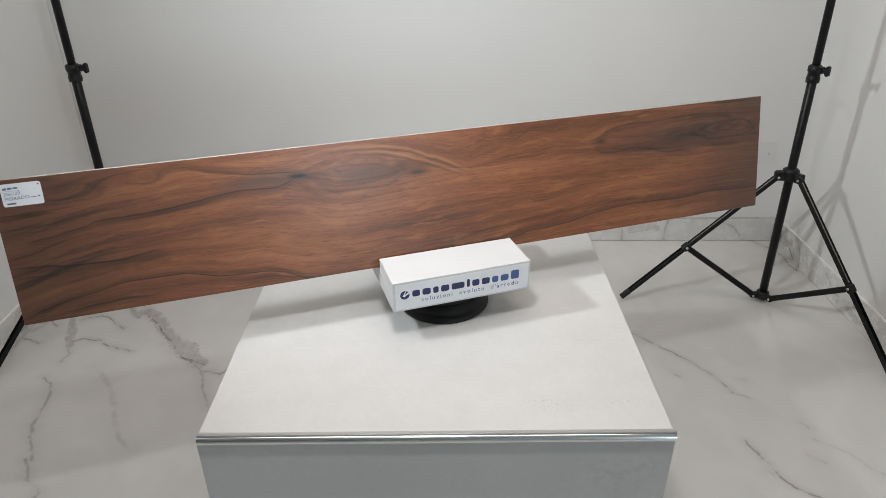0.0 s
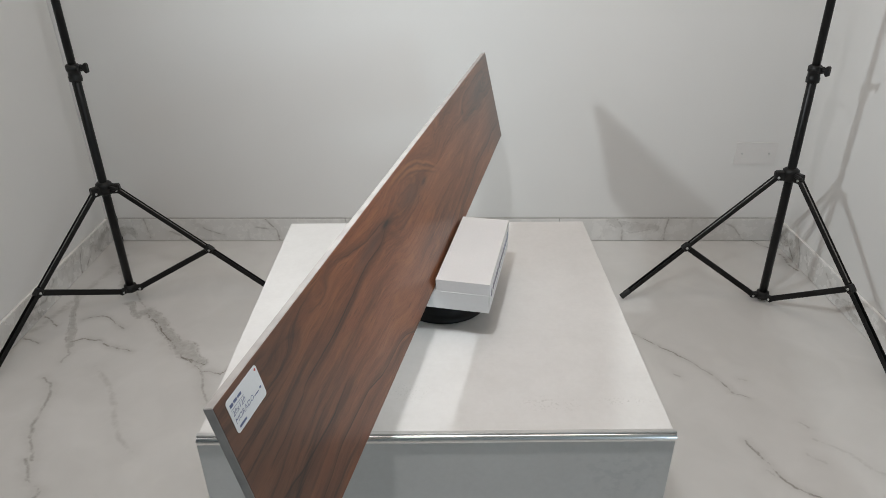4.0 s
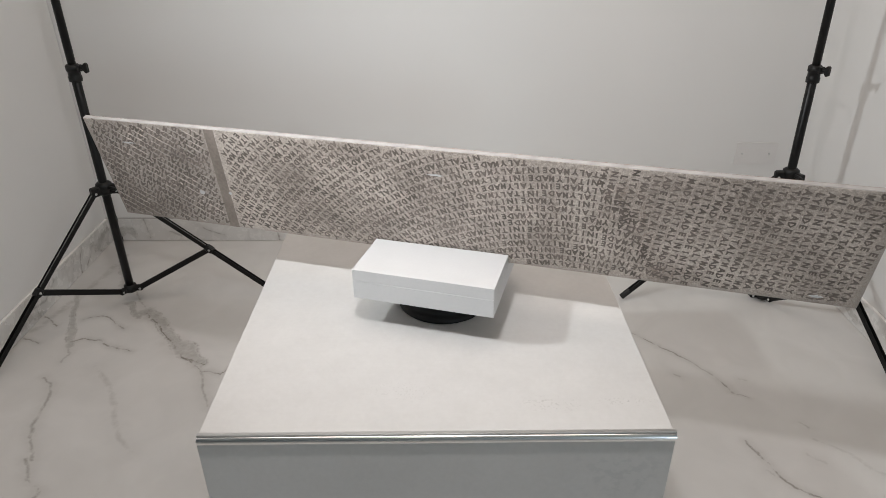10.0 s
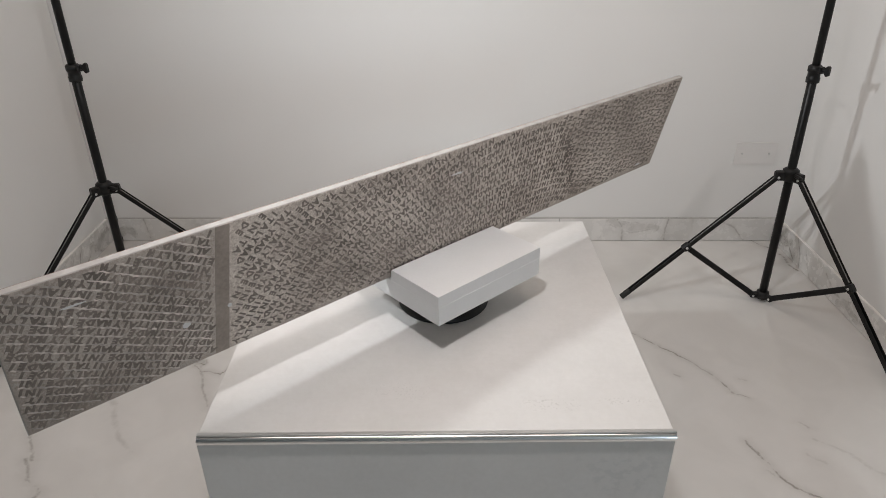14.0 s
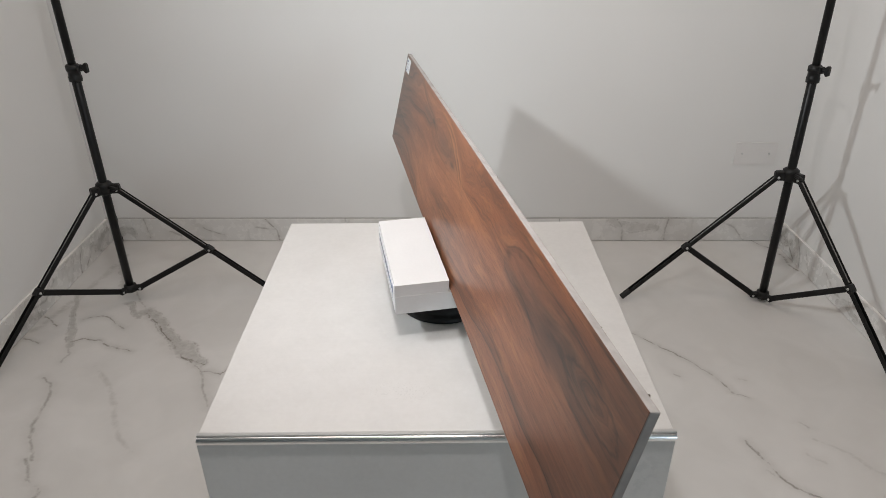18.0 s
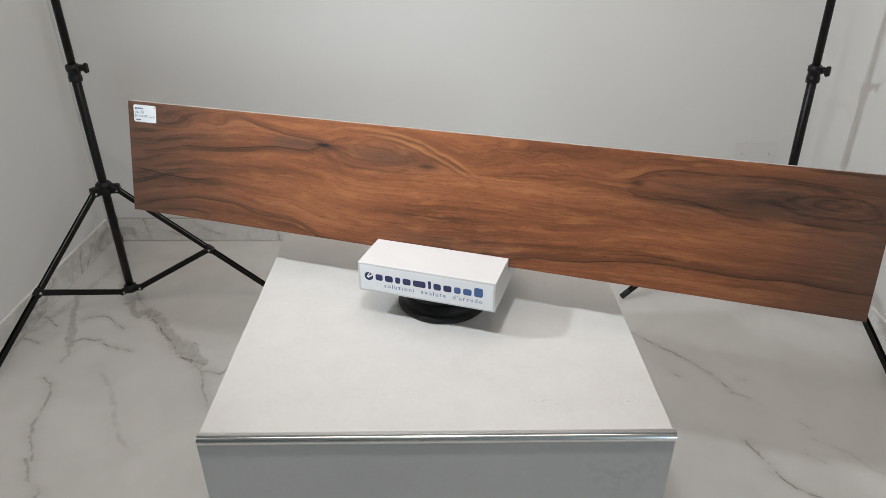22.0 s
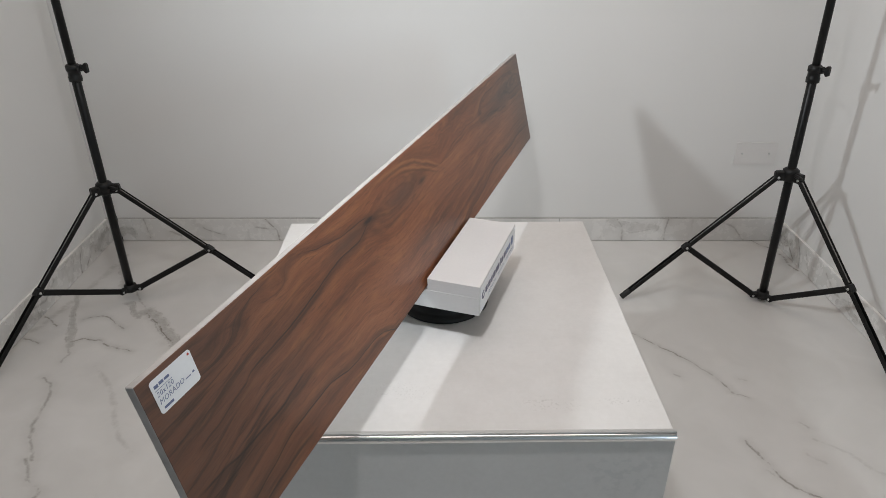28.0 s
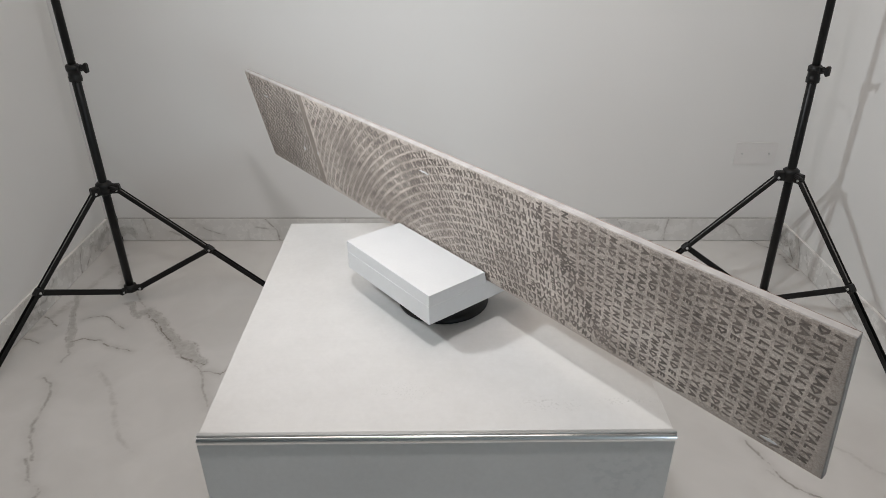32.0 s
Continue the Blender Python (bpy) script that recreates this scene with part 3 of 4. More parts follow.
def metal(name, colour, rough, scratch=(4, 400, 400)):
    s = Sheet(name)
    n = s.noise(s.v("MULTIPLY", s.coords, scratch), 1.0, 3)
    r = s.m("MULTIPLY_ADD", n, 0.14, rough)
    return s.done(colour, r, 1.0, n, 0.04, 0.0003)


M_WALL = wall_paint()
M_FLOOR = marble("marble_floor", VEINS)
M_SKIRT = marble("marble_skirting", BACK_VEINS, 0.22, 1.08, "xz", 0.15)
M_SKIRT_SIDE = marble("marble_side_skirting", SIDE_VEINS, 0.22, 1.08, "yz", 0.22)
M_CONCRETE = concrete_tile()
M_WOOD = wood_print()
M_BODY = tile_body()
M_BACK = tile_back()
M_LETTER = grained("tile_back_letters", (0.185, 0.155, 0.136), 0.55, 0, 0.5, 400, 0.4)
M_DULL = grained("dull_end_ridges", (0.52, 0.47, 0.435), 0.6, 0, 0.7, 160, 0.4)
M_BAND = grained("tile_back_band", (0.285, 0.24, 0.21), 0.6, 0, 0.3, 200, 0.2)
M_CHROME = metal("polished_trim", (0.90, 0.90, 0.90), 0.09)
M_SATIN = metal("satin_trim", (0.58, 0.58, 0.58), 0.36)
M_GROOVE_STRIP = metal("groove_strip_metal", (0.26, 0.26, 0.25), 0.42)
M_STEEL = metal("rivet_steel", (0.6, 0.6, 0.6), 0.3)
M_FOAM = grained("white_painted_foam", (0.63, 0.632, 0.635), 0.6, 0, 0.03, 220, 0.2, 0.0003)
M_SHEET = grained("sign_sheet", (0.79, 0.805, 0.835), 0.32, 0, 0.02, 200, 0.05)
M_NAVY = grained("navy_print", (0.018, 0.026, 0.10), 0.35, 0, 0.15, 200, 0.02)
M_BLUE = grained("blue_print", (0.05, 0.11, 0.28), 0.35, 0, 0.15, 200, 0.02)
M_BLACK = grained("black_stand_paint", (0.005, 0.005, 0.005), 0.36, 0, 0.25, 150, 0.1, 0.0004, 0.28)
M_PLASTIC = grained("black_plastic", (0.007, 0.007, 0.007), 0.45, 0, 0.25, 200, 0.2, 0.0004, 0.3)
M_RUBBER = grained("black_rubber", (0.016, 0.016, 0.016), 0.8, 0, 0.2, 200, 0.3)
M_PAPER = grained("label_paper", (0.74, 0.77, 0.80), 0.5, 0, 0.03, 300, 0.1)
M_INK = grained("blue_ink", (0.13, 0.16, 0.28), 0.6, 0, 0.3, 400, 0.02)
M_RED = grained("red_print", (0.45, 0.06, 0.04), 0.5, 0, 0.1, 300, 0.02)
M_SWITCH = grained("switch_plate_plastic", (0.695, 0.682, 0.673), 0.4, 0, 0.02, 200, 0.03)
M_GROUT = grained("grout", (0.36, 0.34, 0.32), 0.85, 0, 0.15, 120, 0.3)
M_SHADED_CAULK = grained("shaded_caulk", (0.42, 0.41, 0.39), 0.7, 0, 0.2, 100, 0.1)
M_CAULK = grained("caulk", (0.80, 0.79, 0.77), 0.6, 0, 0.05, 100, 0.1)

# ---------------------------------------------------------------- room


def wall_slab(name, x0, y0, x1, y1, inward, z0=0.0, z1=ROOM_TOP, thick=0.12):
    """A wall between two plan points, thick away from the room."""
    bm = bmesh.new()
    n = Vector((*inward, 0)) * -thick
    pts = [Vector((x0, y0, 0)), Vector((x1, y1, 0)), Vector((x1, y1, 0)) + n, Vector((x0, y0, 0)) + n]
    lo = [bm.verts.new((p.x, p.y, z0)) for p in pts]
    hi = [bm.verts.new((p.x, p.y, z1)) for p in pts]
    bm.faces.new(lo)
    bm.faces.new(hi)
    for i in range(4):
        j = (i + 1) % 4
        bm.faces.new((lo[i], lo[j], hi[j], hi[i]))
    return tagged(part(name, bm, M_WALL), "smooth white painted wall with soft uneven tone", "wall", kind="structure")


wall_slab("wall_north", WALL_LEFT - 0.12, back_wall(WALL_LEFT - 0.12), WALL_RIGHT + 0.12, back_wall(WALL_RIGHT + 0.12), (0, -1))
wall_slab("wall_west", WALL_LEFT, ROOM_FRONT, WALL_LEFT, back_wall(WALL_LEFT) - 0.003, (1, 0))
wall_slab("wall_east", WALL_RIGHT, ROOM_FRONT, WALL_RIGHT, back_wall(WALL_RIGHT) - 0.003, (-1, 0))
# unseen hall added behind the camera, wide so that little light bounces back
wall_slab("wall_hall_west", -HALL_SIDE, HALL_FRONT, -HALL_SIDE, ROOM_FRONT, (1, 0))
wall_slab("wall_hall_east", HALL_SIDE, HALL_FRONT, HALL_SIDE, ROOM_FRONT, (-1, 0))
wall_slab("wall_south", -HALL_SIDE - 0.12, HALL_FRONT - 0.003, HALL_SIDE + 0.12, HALL_FRONT - 0.003, (0, 1))
wall_slab("wall_hall_north_west", -HALL_SIDE, ROOM_FRONT + 0.003, WALL_LEFT - 0.123, ROOM_FRONT + 0.003, (0, -1))
wall_slab("wall_hall_north_east", WALL_RIGHT + 0.123, ROOM_FRONT + 0.003, HALL_SIDE, ROOM_FRONT + 0.003, (0, -1))
tagged(part("ceiling", box((-4.2, -7.2, ROOM_TOP + 0.002), (4.2, 1.2, ROOM_TOP + 0.12)), M_WALL), "plain white ceiling", "ceiling", kind="structure")


def floor_slabs():
    base = tagged(part("floor", box((-4.2, -7.2, -0.10), (4.2, 1.2, -0.004)), M_GROUT),
                  "polished white marble-look porcelain floor with grey veins", "floor", kind="structure")
    xs = [-4.2, -3.516, -2.316, -1.116, 0.084, 1.284, 2.484, 3.684, 4.2]
    ys = [-7.2, -6.16, -3.76, -1.36, 1.14]
    for x0, x1 in zip(xs, xs[1:]):
        for y0, y1 in zip(ys, ys[1:]):
            part("tile", box((x0 + 0.0007, y0 + 0.0007, -0.012), (x1 - 0.0007, y1 - 0.0007, 0.0), 0.0005), M_FLOOR, base)


floor_slabs()


def skirting():
    """Marble skirting pieces 8 cm high and 9 mm thick, with a thin caulk line on top."""
    high, thick = 0.08, 0.009
    base = empty("baseboard", Matrix(), "white marble-look porcelain skirting with grey veins along the wall", "skirting", kind="structure")
    slope = math.atan(-0.0181)
    m = Matrix.Translation((0, 1.029, 0)) @ Matrix.Rotation(slope, 4, "Z")
    cuts = [WALL_LEFT, -1.03, -0.318, 0.386, 1.088, WALL_RIGHT]
    for a, b in zip(cuts, cuts[1:]):
        bm = box((a + 0.0006, -thick, 0.001), (b - 0.0006, -0.0006, high), 0.0008)
        bm.transform(m)
        part("skirting_tile", bm, M_SKIRT, base)
    # caulk coloured dark here to paint the thin shadow along the skirting's top
    bm = box((WALL_LEFT, -thick * 0.8, high), (WALL_RIGHT, -0.0006, high + 0.0022), 0.0006)
    bm.transform(m)
    part("caulk_line", bm, M_SHADED_CAULK, base)
    for x, sign in ((WALL_LEFT, 1), (WALL_RIGHT, -1)):
        end = back_wall(x) - thick - 0.001
        y = end
        while y > ROOM_FRONT + 0.01:
            y2 = max(y - 0.705, ROOM_FRONT)
            lo, hi = sorted((x + sign * 0.0006, x + sign * thick))
            part("skirting_tile", box((lo, y2 + 0.0006, 0.001), (hi, y - 0.0006, high), 0.0008), M_SKIRT_SIDE, base)
            y = y2
        lo, hi = sorted((x + sign * 0.0006, x + sign * thick * 0.8))
        part("caulk_line", box((lo, ROOM_FRONT, high), (hi, end, high + 0.0022), 0.0006), M_CAULK, base)


skirting()


def cover_plate():
    """A blank cover plate on the back wall, with two screws."""
    x, z = 0.979, 0.303
    m = Matrix.Translation((x, back_wall(x), z)) @ Matrix.Rotation(math.atan(-0.0181), 4, "Z")
    plate_ob = empty("cover_plate", m, "blank white plastic cover plate with two screws on the wall", "cover plate")
    bm = plate(round_rect(-0.064, -0.036, 0.064, 0.036, 0.004), 0.0030, Matrix.Translation((0, -0.0034, 0)))
    part("plate", bm, M_SWITCH, plate_ob)
    for sx in (-0.0415, 0.0415):
        bm = spin([(0.0032, 0.0), (0.0032, 0.0006), (0.0022, 0.0014)], 14, None,
                  Matrix.Translation((sx, -0.0034, 0)) @ Matrix.Rotation(radians(90), 4, "X"))
        part("screw", bm, M_STEEL, plate_ob, "small dull steel screw", True)


cover_plate()

# ---------------------------------------------------------------- plinth


def plinth():
    x0, x1, y0, y1, top = -0.3155, 0.2925, -0.3165, 0.2975, PLINTH_TOP
    t = 0.010
    ob = empty("display_plinth", pose((x0 + x1) / 2, (y0 + y1) / 2, 0), "square pale concrete-look tiled plinth with polished metal front edge", "plinth")
    inv = Matrix.Translation((-(x0 + x1) / 2, -(y0 + y1) / 2, 0))

    def add(name, bm, mat, label="", smooth=False):
        o = part(name, bm, mat, ob, label, smooth)
        o.location = inv.translation
        return o

    add("top_tile", box((x0, y0 + 0.0044, top - t), (x1, y1, top), 0.0007), M_CONCRETE)
    add("front_panel", box((x0 - 0.0040, y0 + 0.0005, 0.001), (x1 + 0.0045, y0 + t, top - 0.0166), 0.0006), M_CONCRETE)
    add("side_panel", box((x0 + 0.001, y0 + t + 0.001, 0.001), (x0 + t, y1 - t - 0.001, top - t - 0.001), 0.0006), M_CONCRETE)
    add("side_panel", box((x1 - t, y0 + t + 0.001, 0.001), (x1 - 0.001, y1 - t - 0.001, top - t - 0.001), 0.0006), M_CONCRETE)
    add("back_panel", box((x0 + 0.001, y1 - t, 0.001), (x1 - 0.001, y1 - 0.001, top - t - 0.001), 0.0006), M_CONCRETE)
    # edge trim: a flat lip, a groove and a round bead
    cy, cz, r = y0 + 0.0022, top - 0.0094, 0.0068
    bead = [(cy + r * math.cos(radians(a)), cz + r * math.sin(radians(a))) for a in range(80, 276, 10)]
    lip = [(y0 + 0.0041, top + 0.0004), (y0 + 0.0004, top + 0.0003), (y0 - 0.0004, top - 0.0004), (y0 - 0.0003, top - 0.0022), (y0 + 0.0041, top - 0.0022)]
    add("trim_lip", prism(lip, x0 - 0.0016, x1 + 0.0036), M_SATIN, "satin metal lip")
    out = bead + [(y0 + 0.0041, top - 0.0162), (y0 + 0.0041, top - 0.0029)]
    add("edge_trim", prism(out, x0 - 0.0016, x1 + 0.0036), M_CHROME, "polished chrome edge trim with a round bead")
    return ob


plinth()

# ---------------------------------------------------------------- turntable


def turntable():
    ob = empty("turntable", pose(0, 0, PLINTH_TOP), "low round black motorised turntable on the plinth", "turntable")
    part("base", spin([(0.0735, 0.0), (0.0755, 0.002), (0.0755, 0.006), (0.070, 0.010), (0.066, 0.014), (0.064, 0.028)], 64), M_PLASTIC, ob, smooth=True)
    p = part("platter", spin([(0.060, 0.0285), (0.066, 0.0300), (0.067, 0.034), (0.067, 0.0515), (0.064, 0.0545)], 64), M_PLASTIC, ob, "round black turning platter", True)
    return ob, p


TURNTABLE, PLATTER = turntable()


def holder():
    """A white foam block with a slot across its top."""
    x0, x1 = -0.1087, 0.1118
    ob = empty("tile_holder", pose(0, 0, PLINTH_TOP), "white slotted foam block with a printed sign on its front", "holder")
    part("lower_slab", box((x0, -0.0932, 0.0550), (x1, 0.1131, 0.0853), 0.0004), M_FOAM, ob)
    part("front_slab", prism([(-0.0931, 0.0854), (-0.0132, 0.0854), (-0.0120, 0.1044), (-0.0931, 0.1044)], x0 + 0.0002, x1 - 0.0001, 0.0004), M_FOAM, ob)
    part("back_slab", prism([(0.0030, 0.0854), (0.1129, 0.0854), (0.1129, 0.1044), (0.0066, 0.1044)], x0 + 0.0001, x1 + 0.0002, 0.0004), M_FOAM, ob)
    # the printed sheet and its shapes, on the front
    y = -0.0932
    sheet = part("sign", plate(round_rect(x0 + 0.004, 0.0580, x1 - 0.003, 0.1012, 0.0006), 0.0005, Matrix.Translation((0, y - 0.0007, 0))), M_SHEET, ob, "glossy white sign with navy and blue print")
    yp = y - 0.0009
    # emblem: a disc with two light slashes
    disc = plate([(0.0072 * math.cos(radians(a)), 0.0072 * math.sin(radians(a))) for a in range(0, 360, 15)], 0.0002, Matrix.Translation((-0.0905, yp, 0.0826)))
    part("emblem", disc, M_NAVY, sheet)
    for dx, dz, w, ang in ((0.0022, 0.0006, 0.0026, 35), (-0.0006, 0.0024, 0.0016, 60)):
        m = Matrix.Translation((-0.0905 + dx, yp - 0.0002, 0.0826 + dz)) @ Matrix.Rotation(radians(-ang), 4, "Y")
        part("emblem_slash", plate(round_rect(-0.005, -w / 2, 0.005, w / 2, w * 0.45), 0.0002, m), M_SHEET, sheet)
    # a word of eleven plain blocks, eight navy and three blue
    x = -0.0790
    widths = [0.0100, 0.0110, 0.0072, 0.0110, 0.0175, 0.0040, 0.0100, 0.0110, 0.0088, 0.0112, 0.0115]
    k = 0.172 / (sum(widths) + 0.0034 * 10)
    for i, w in enumerate(widths):
        top = {5: 0.0912, 10: 0.0930}.get(i, 0.0884)
        part("print_bar", plate(round_rect(x, 0.0776, x + w * k, top, min(0.003, w * k * 0.4)), 0.0002, Matrix.Translation((0, yp, 0))), M_NAVY if i < 8 else M_BLUE, sheet)
        x += (w + 0.0034) * k
    verts, faces, wide = glyphs("soluzioni  evolute  d'arredo", 0.0078, 1.28)
    f = 0.158 / wide
    mesh_part("slogan", [(-0.0655 + v.x * f, yp - 0.0001, 0.0668 + v.y * f) for v in verts], faces, M_BLUE, sheet)
    return ob


HOLDER = holder()


# ---------------------------------------------------------------- the tile

TILE_REST = pose(-0.6065, -0.0084, 0.0876, -TILE_LEAN, -0.06, -0.202)


def letter_field():
    """Rows of the maker's mark in the tile's back, upside down: arcs in the middle, slanting rows at both ends."""
    shapes = {c: glyphs(c, 0.0130, 1.0, 0.0002, 1, 0.00058) for c in "MADEINTLY"}
    bold = {c: glyphs(c, 0.0126, 1.0, 0.0002, 1, 0.00075) for c in "MADEINTLY"}
    for kit in (shapes, bold):
        vs, fs, wide = kit["M"]
        kit["M"] = [Vector((v.x * 0.76, v.y, v.z)) for v in vs], fs, wide * 0.76
    rng = random.Random(5)
    verts, faces, end_verts, end_faces = [], [], [], []
    text = "MADEINITALY"

    def put(c, u, w, ang):
        if not (0.0065 < u < TILE_LONG - 0.0085 and 0.0075 < w < TILE_HIGH - 0.0055):
            return
        ang += rng.uniform(-0.07, 0.07) * (2.5 if u < 0.222 else 1.0)
        u, w = u + rng.uniform(-0.0008, 0.0008), w + rng.uniform(-0.0011, 0.0011)
        ca, sa = math.cos(ang), math.sin(ang)
        vs, fs, wide = (shapes if u > 0.222 else bold)[c]
        n, half = len(verts), wide / 2
        for v in vs:
            a, b = v.x - half, v.y - 0.0045
            # seen from behind, so the tile's x runs backwards
            verts.append((TILE_LONG - (u + a * ca - b * sa), TILE_THICK + 0.0002 - v.z, w + a * sa + b * ca))
        faces.extend(tuple(n + i for i in f) for f in fs)

    # u runs from the far end as seen from behind
    def straight(left, right, slope, turn, pitch, step_x):
        d = Vector((math.cos(slope), math.sin(slope)))
        nrm = Vector((-d.y, d.x))
        mid = Vector(((left(0.1) + right(0.1)) / 2, TILE_HIGH / 2))
        for r in range(-60, 61):
            off = rng.uniform(0, 11)
            for k in range(-60, 61):
                p = mid + nrm * (r * pitch) + d * ((k + off % 1) * step_x)
                if left(p.y) < p.x < right(p.y):
                    put(text[(int(off) - k) % 11], p.x, p.y, slope + turn)

    def band(w):
        """The smooth slanting band between the dull end and the rest."""
        return 0.217 + 0.058 * w

    def seam(w):
        return 0.963 - 0.575 * w

    straight(lambda w: 0.0, lambda w: band(w) - 0.004, radians(-31), math.pi, 0.0114, 0.0094)
    straight(lambda w: seam(w) - 0.020, lambda w: TILE_LONG, radians(83), math.pi, 0.0140, 0.0108)
    cu, cw = 0.81, -0.33
    pitch, step_x = 0.0132, 0.0100
    for r in range(22, 68):
        rad = r * pitch
        da = step_x / rad
        off = rng.randrange(11)
        for k in range(-120, 60):
            a = radians(90) - k * da
            u, w = cu + rad * math.cos(a), cw + rad * math.sin(a)
            if band(w) + 0.026 < u < seam(w):
                put(text[(off - k) % 11], u, w, a - radians(90) + math.pi)
    # thin broken pale ridges between the slanting rows of the dull end
    slope = radians(-31)
    d, nrm = Vector((math.cos(slope), math.sin(slope))), Vector((-math.sin(slope), math.cos(slope)))
    for r in range(-20, 21):
        last = None
        for k in range(-70, 71):
            p = Vector((0.111, 0.1)) + nrm * ((r + 0.5) * 0.0114 + rng.uniform(-0.0008, 0.0008)) + d * (k * 0.003)
            if not (0.004 < p.x < band(p.y) - 0.004 and 0.004 < p.y < 0.196) or rng.random() < 0.10:
                last = None
                continue
            h = rng.uniform(0.0005, 0.0015)
            n = len(end_verts)
            for q in (p - nrm * h, p + nrm * h):
                end_verts.append((TILE_LONG - q.x, TILE_THICK + 0.00045, q.y))
            if last is not None:
                end_faces.append((last, last + 1, n + 1, n))
            last = n
    return (verts, faces), (end_verts, end_faces)


def sample_tile():
    ob = empty("wood_look_tile", TILE_REST, "long rosewood-look porcelain plank tile with ribbed grey-brown back", "tile")
    L, H, T = TILE_LONG, TILE_HIGH, TILE_THICK
    part("glaze", box((0.0004, 0.0, 0.0004), (L - 0.0004, 0.0005, H - 0.0004), 0.0002), M_WOOD, ob, "reddish rosewood-look printed face with dark veins")
    part("body", box((0.0, 0.0005, 0.0), (L, T - 0.0006, H), 0.0007), M_BODY, ob, "pale beige porcelain body")
    part("back", box((0.0008, T - 0.0006, 0.0008), (L - 0.0008, T, H - 0.0008), 0.0003), M_BACK, ob, "grey-brown fired back with embossed lettering")
    letters, end = letter_field()
    mesh_part("lettering", *letters, M_LETTER, ob, "dark embossed rows of small capitals", "stuff")
    mesh_part("ridge_relief", *end, M_DULL, ob, "dull broken ridges at the dark end", "stuff")
    # smooth bands and white chips in the back
    strip = [(L - 0.217, 0.001), (L - 0.2285, H - 0.001), (L - 0.246, H - 0.001), (L - 0.2355, 0.001)]
    part("back_band", plate(strip, 0.0003, Matrix.Translation((0, T - 0.0001, 0))), M_BAND, ob)
    for u, w, a, b in ((0.073, 0.159, 0.014, 0.0014), (0.609, 0.1563, 0.0135, 0.0018), (0.184, 0.071, 0.005, 0.004), (0.240, 0.0756, 0.003, 0.003), (1.161, 0.0142, 0.009, 0.0022)):
        pts = []
        rng = random.Random(int(u * 1000))
        for i in range(12):
            an = 2 * math.pi * i / 12
            q = 0.7 + 0.5 * rng.random()
            pts.append((L - u + a * q * math.cos(an), w + b * q * math.sin(an)))
        part("chip", plate(pts, 0.0006, Matrix.Translation((0, T + 0.0001, 0))), M_FOAM, ob)
    # paper label at the top of one end
    x0, x1, z0, z1 = 0.0125, 0.0605, 0.1640, 0.1940
    lab = part("paper_label", plate(round_rect(x0, z0, x1, z1, 0.003), 0.0002, Matrix.Translation((0, -0.00035, 0))), M_PAPER, ob, "white paper label with blue handwriting")
    for text, px, pz, size, slant in (("20x120", 0.0150, 0.1785, 0.0062, 0.0), ("MORADO", 0.0148, 0.1720, 0.0064, 0.0)):
        verts, faces, wide = glyphs(text, size, 1.05)
        mesh_part("handwriting", [(px + v.x + 0.15 * v.y, -0.0005, pz + v.y + 0.03 * v.x) for v in verts], faces, M_INK, lab)
    for bx0, bz0, bx1, bz1 in ((0.0155, 0.1862, 0.0200, 0.1890), (0.0212, 0.1866, 0.0262, 0.1892), (0.0272, 0.1868, 0.0330, 0.1890), (0.0150, 0.1842, 0.0345, 0.1845), (0.0455, 0.1735, 0.0525, 0.1744), (0.0545, 0.1738, 0.0570, 0.1756), (0.0170, 0.1667, 0.0275, 0.1688)):
        part("writing_bar", plate(round_rect(bx0, bz0, bx1, bz1, 0.0002, 2), 0.0001, Matrix.Translation((0, -0.0005, 0))), M_INK, lab)
    part("red_dot", plate([(0.0575 + 0.0012 * math.cos(radians(a)), 0.1905 + 0.0012 * math.sin(radians(a))) for a in range(0, 360, 30)], 0.0001, Matrix.Translation((0, -0.0005, 0))), M_RED, lab)
    return ob


TILE = sample_tile()

# ---------------------------------------------------------------- light stands


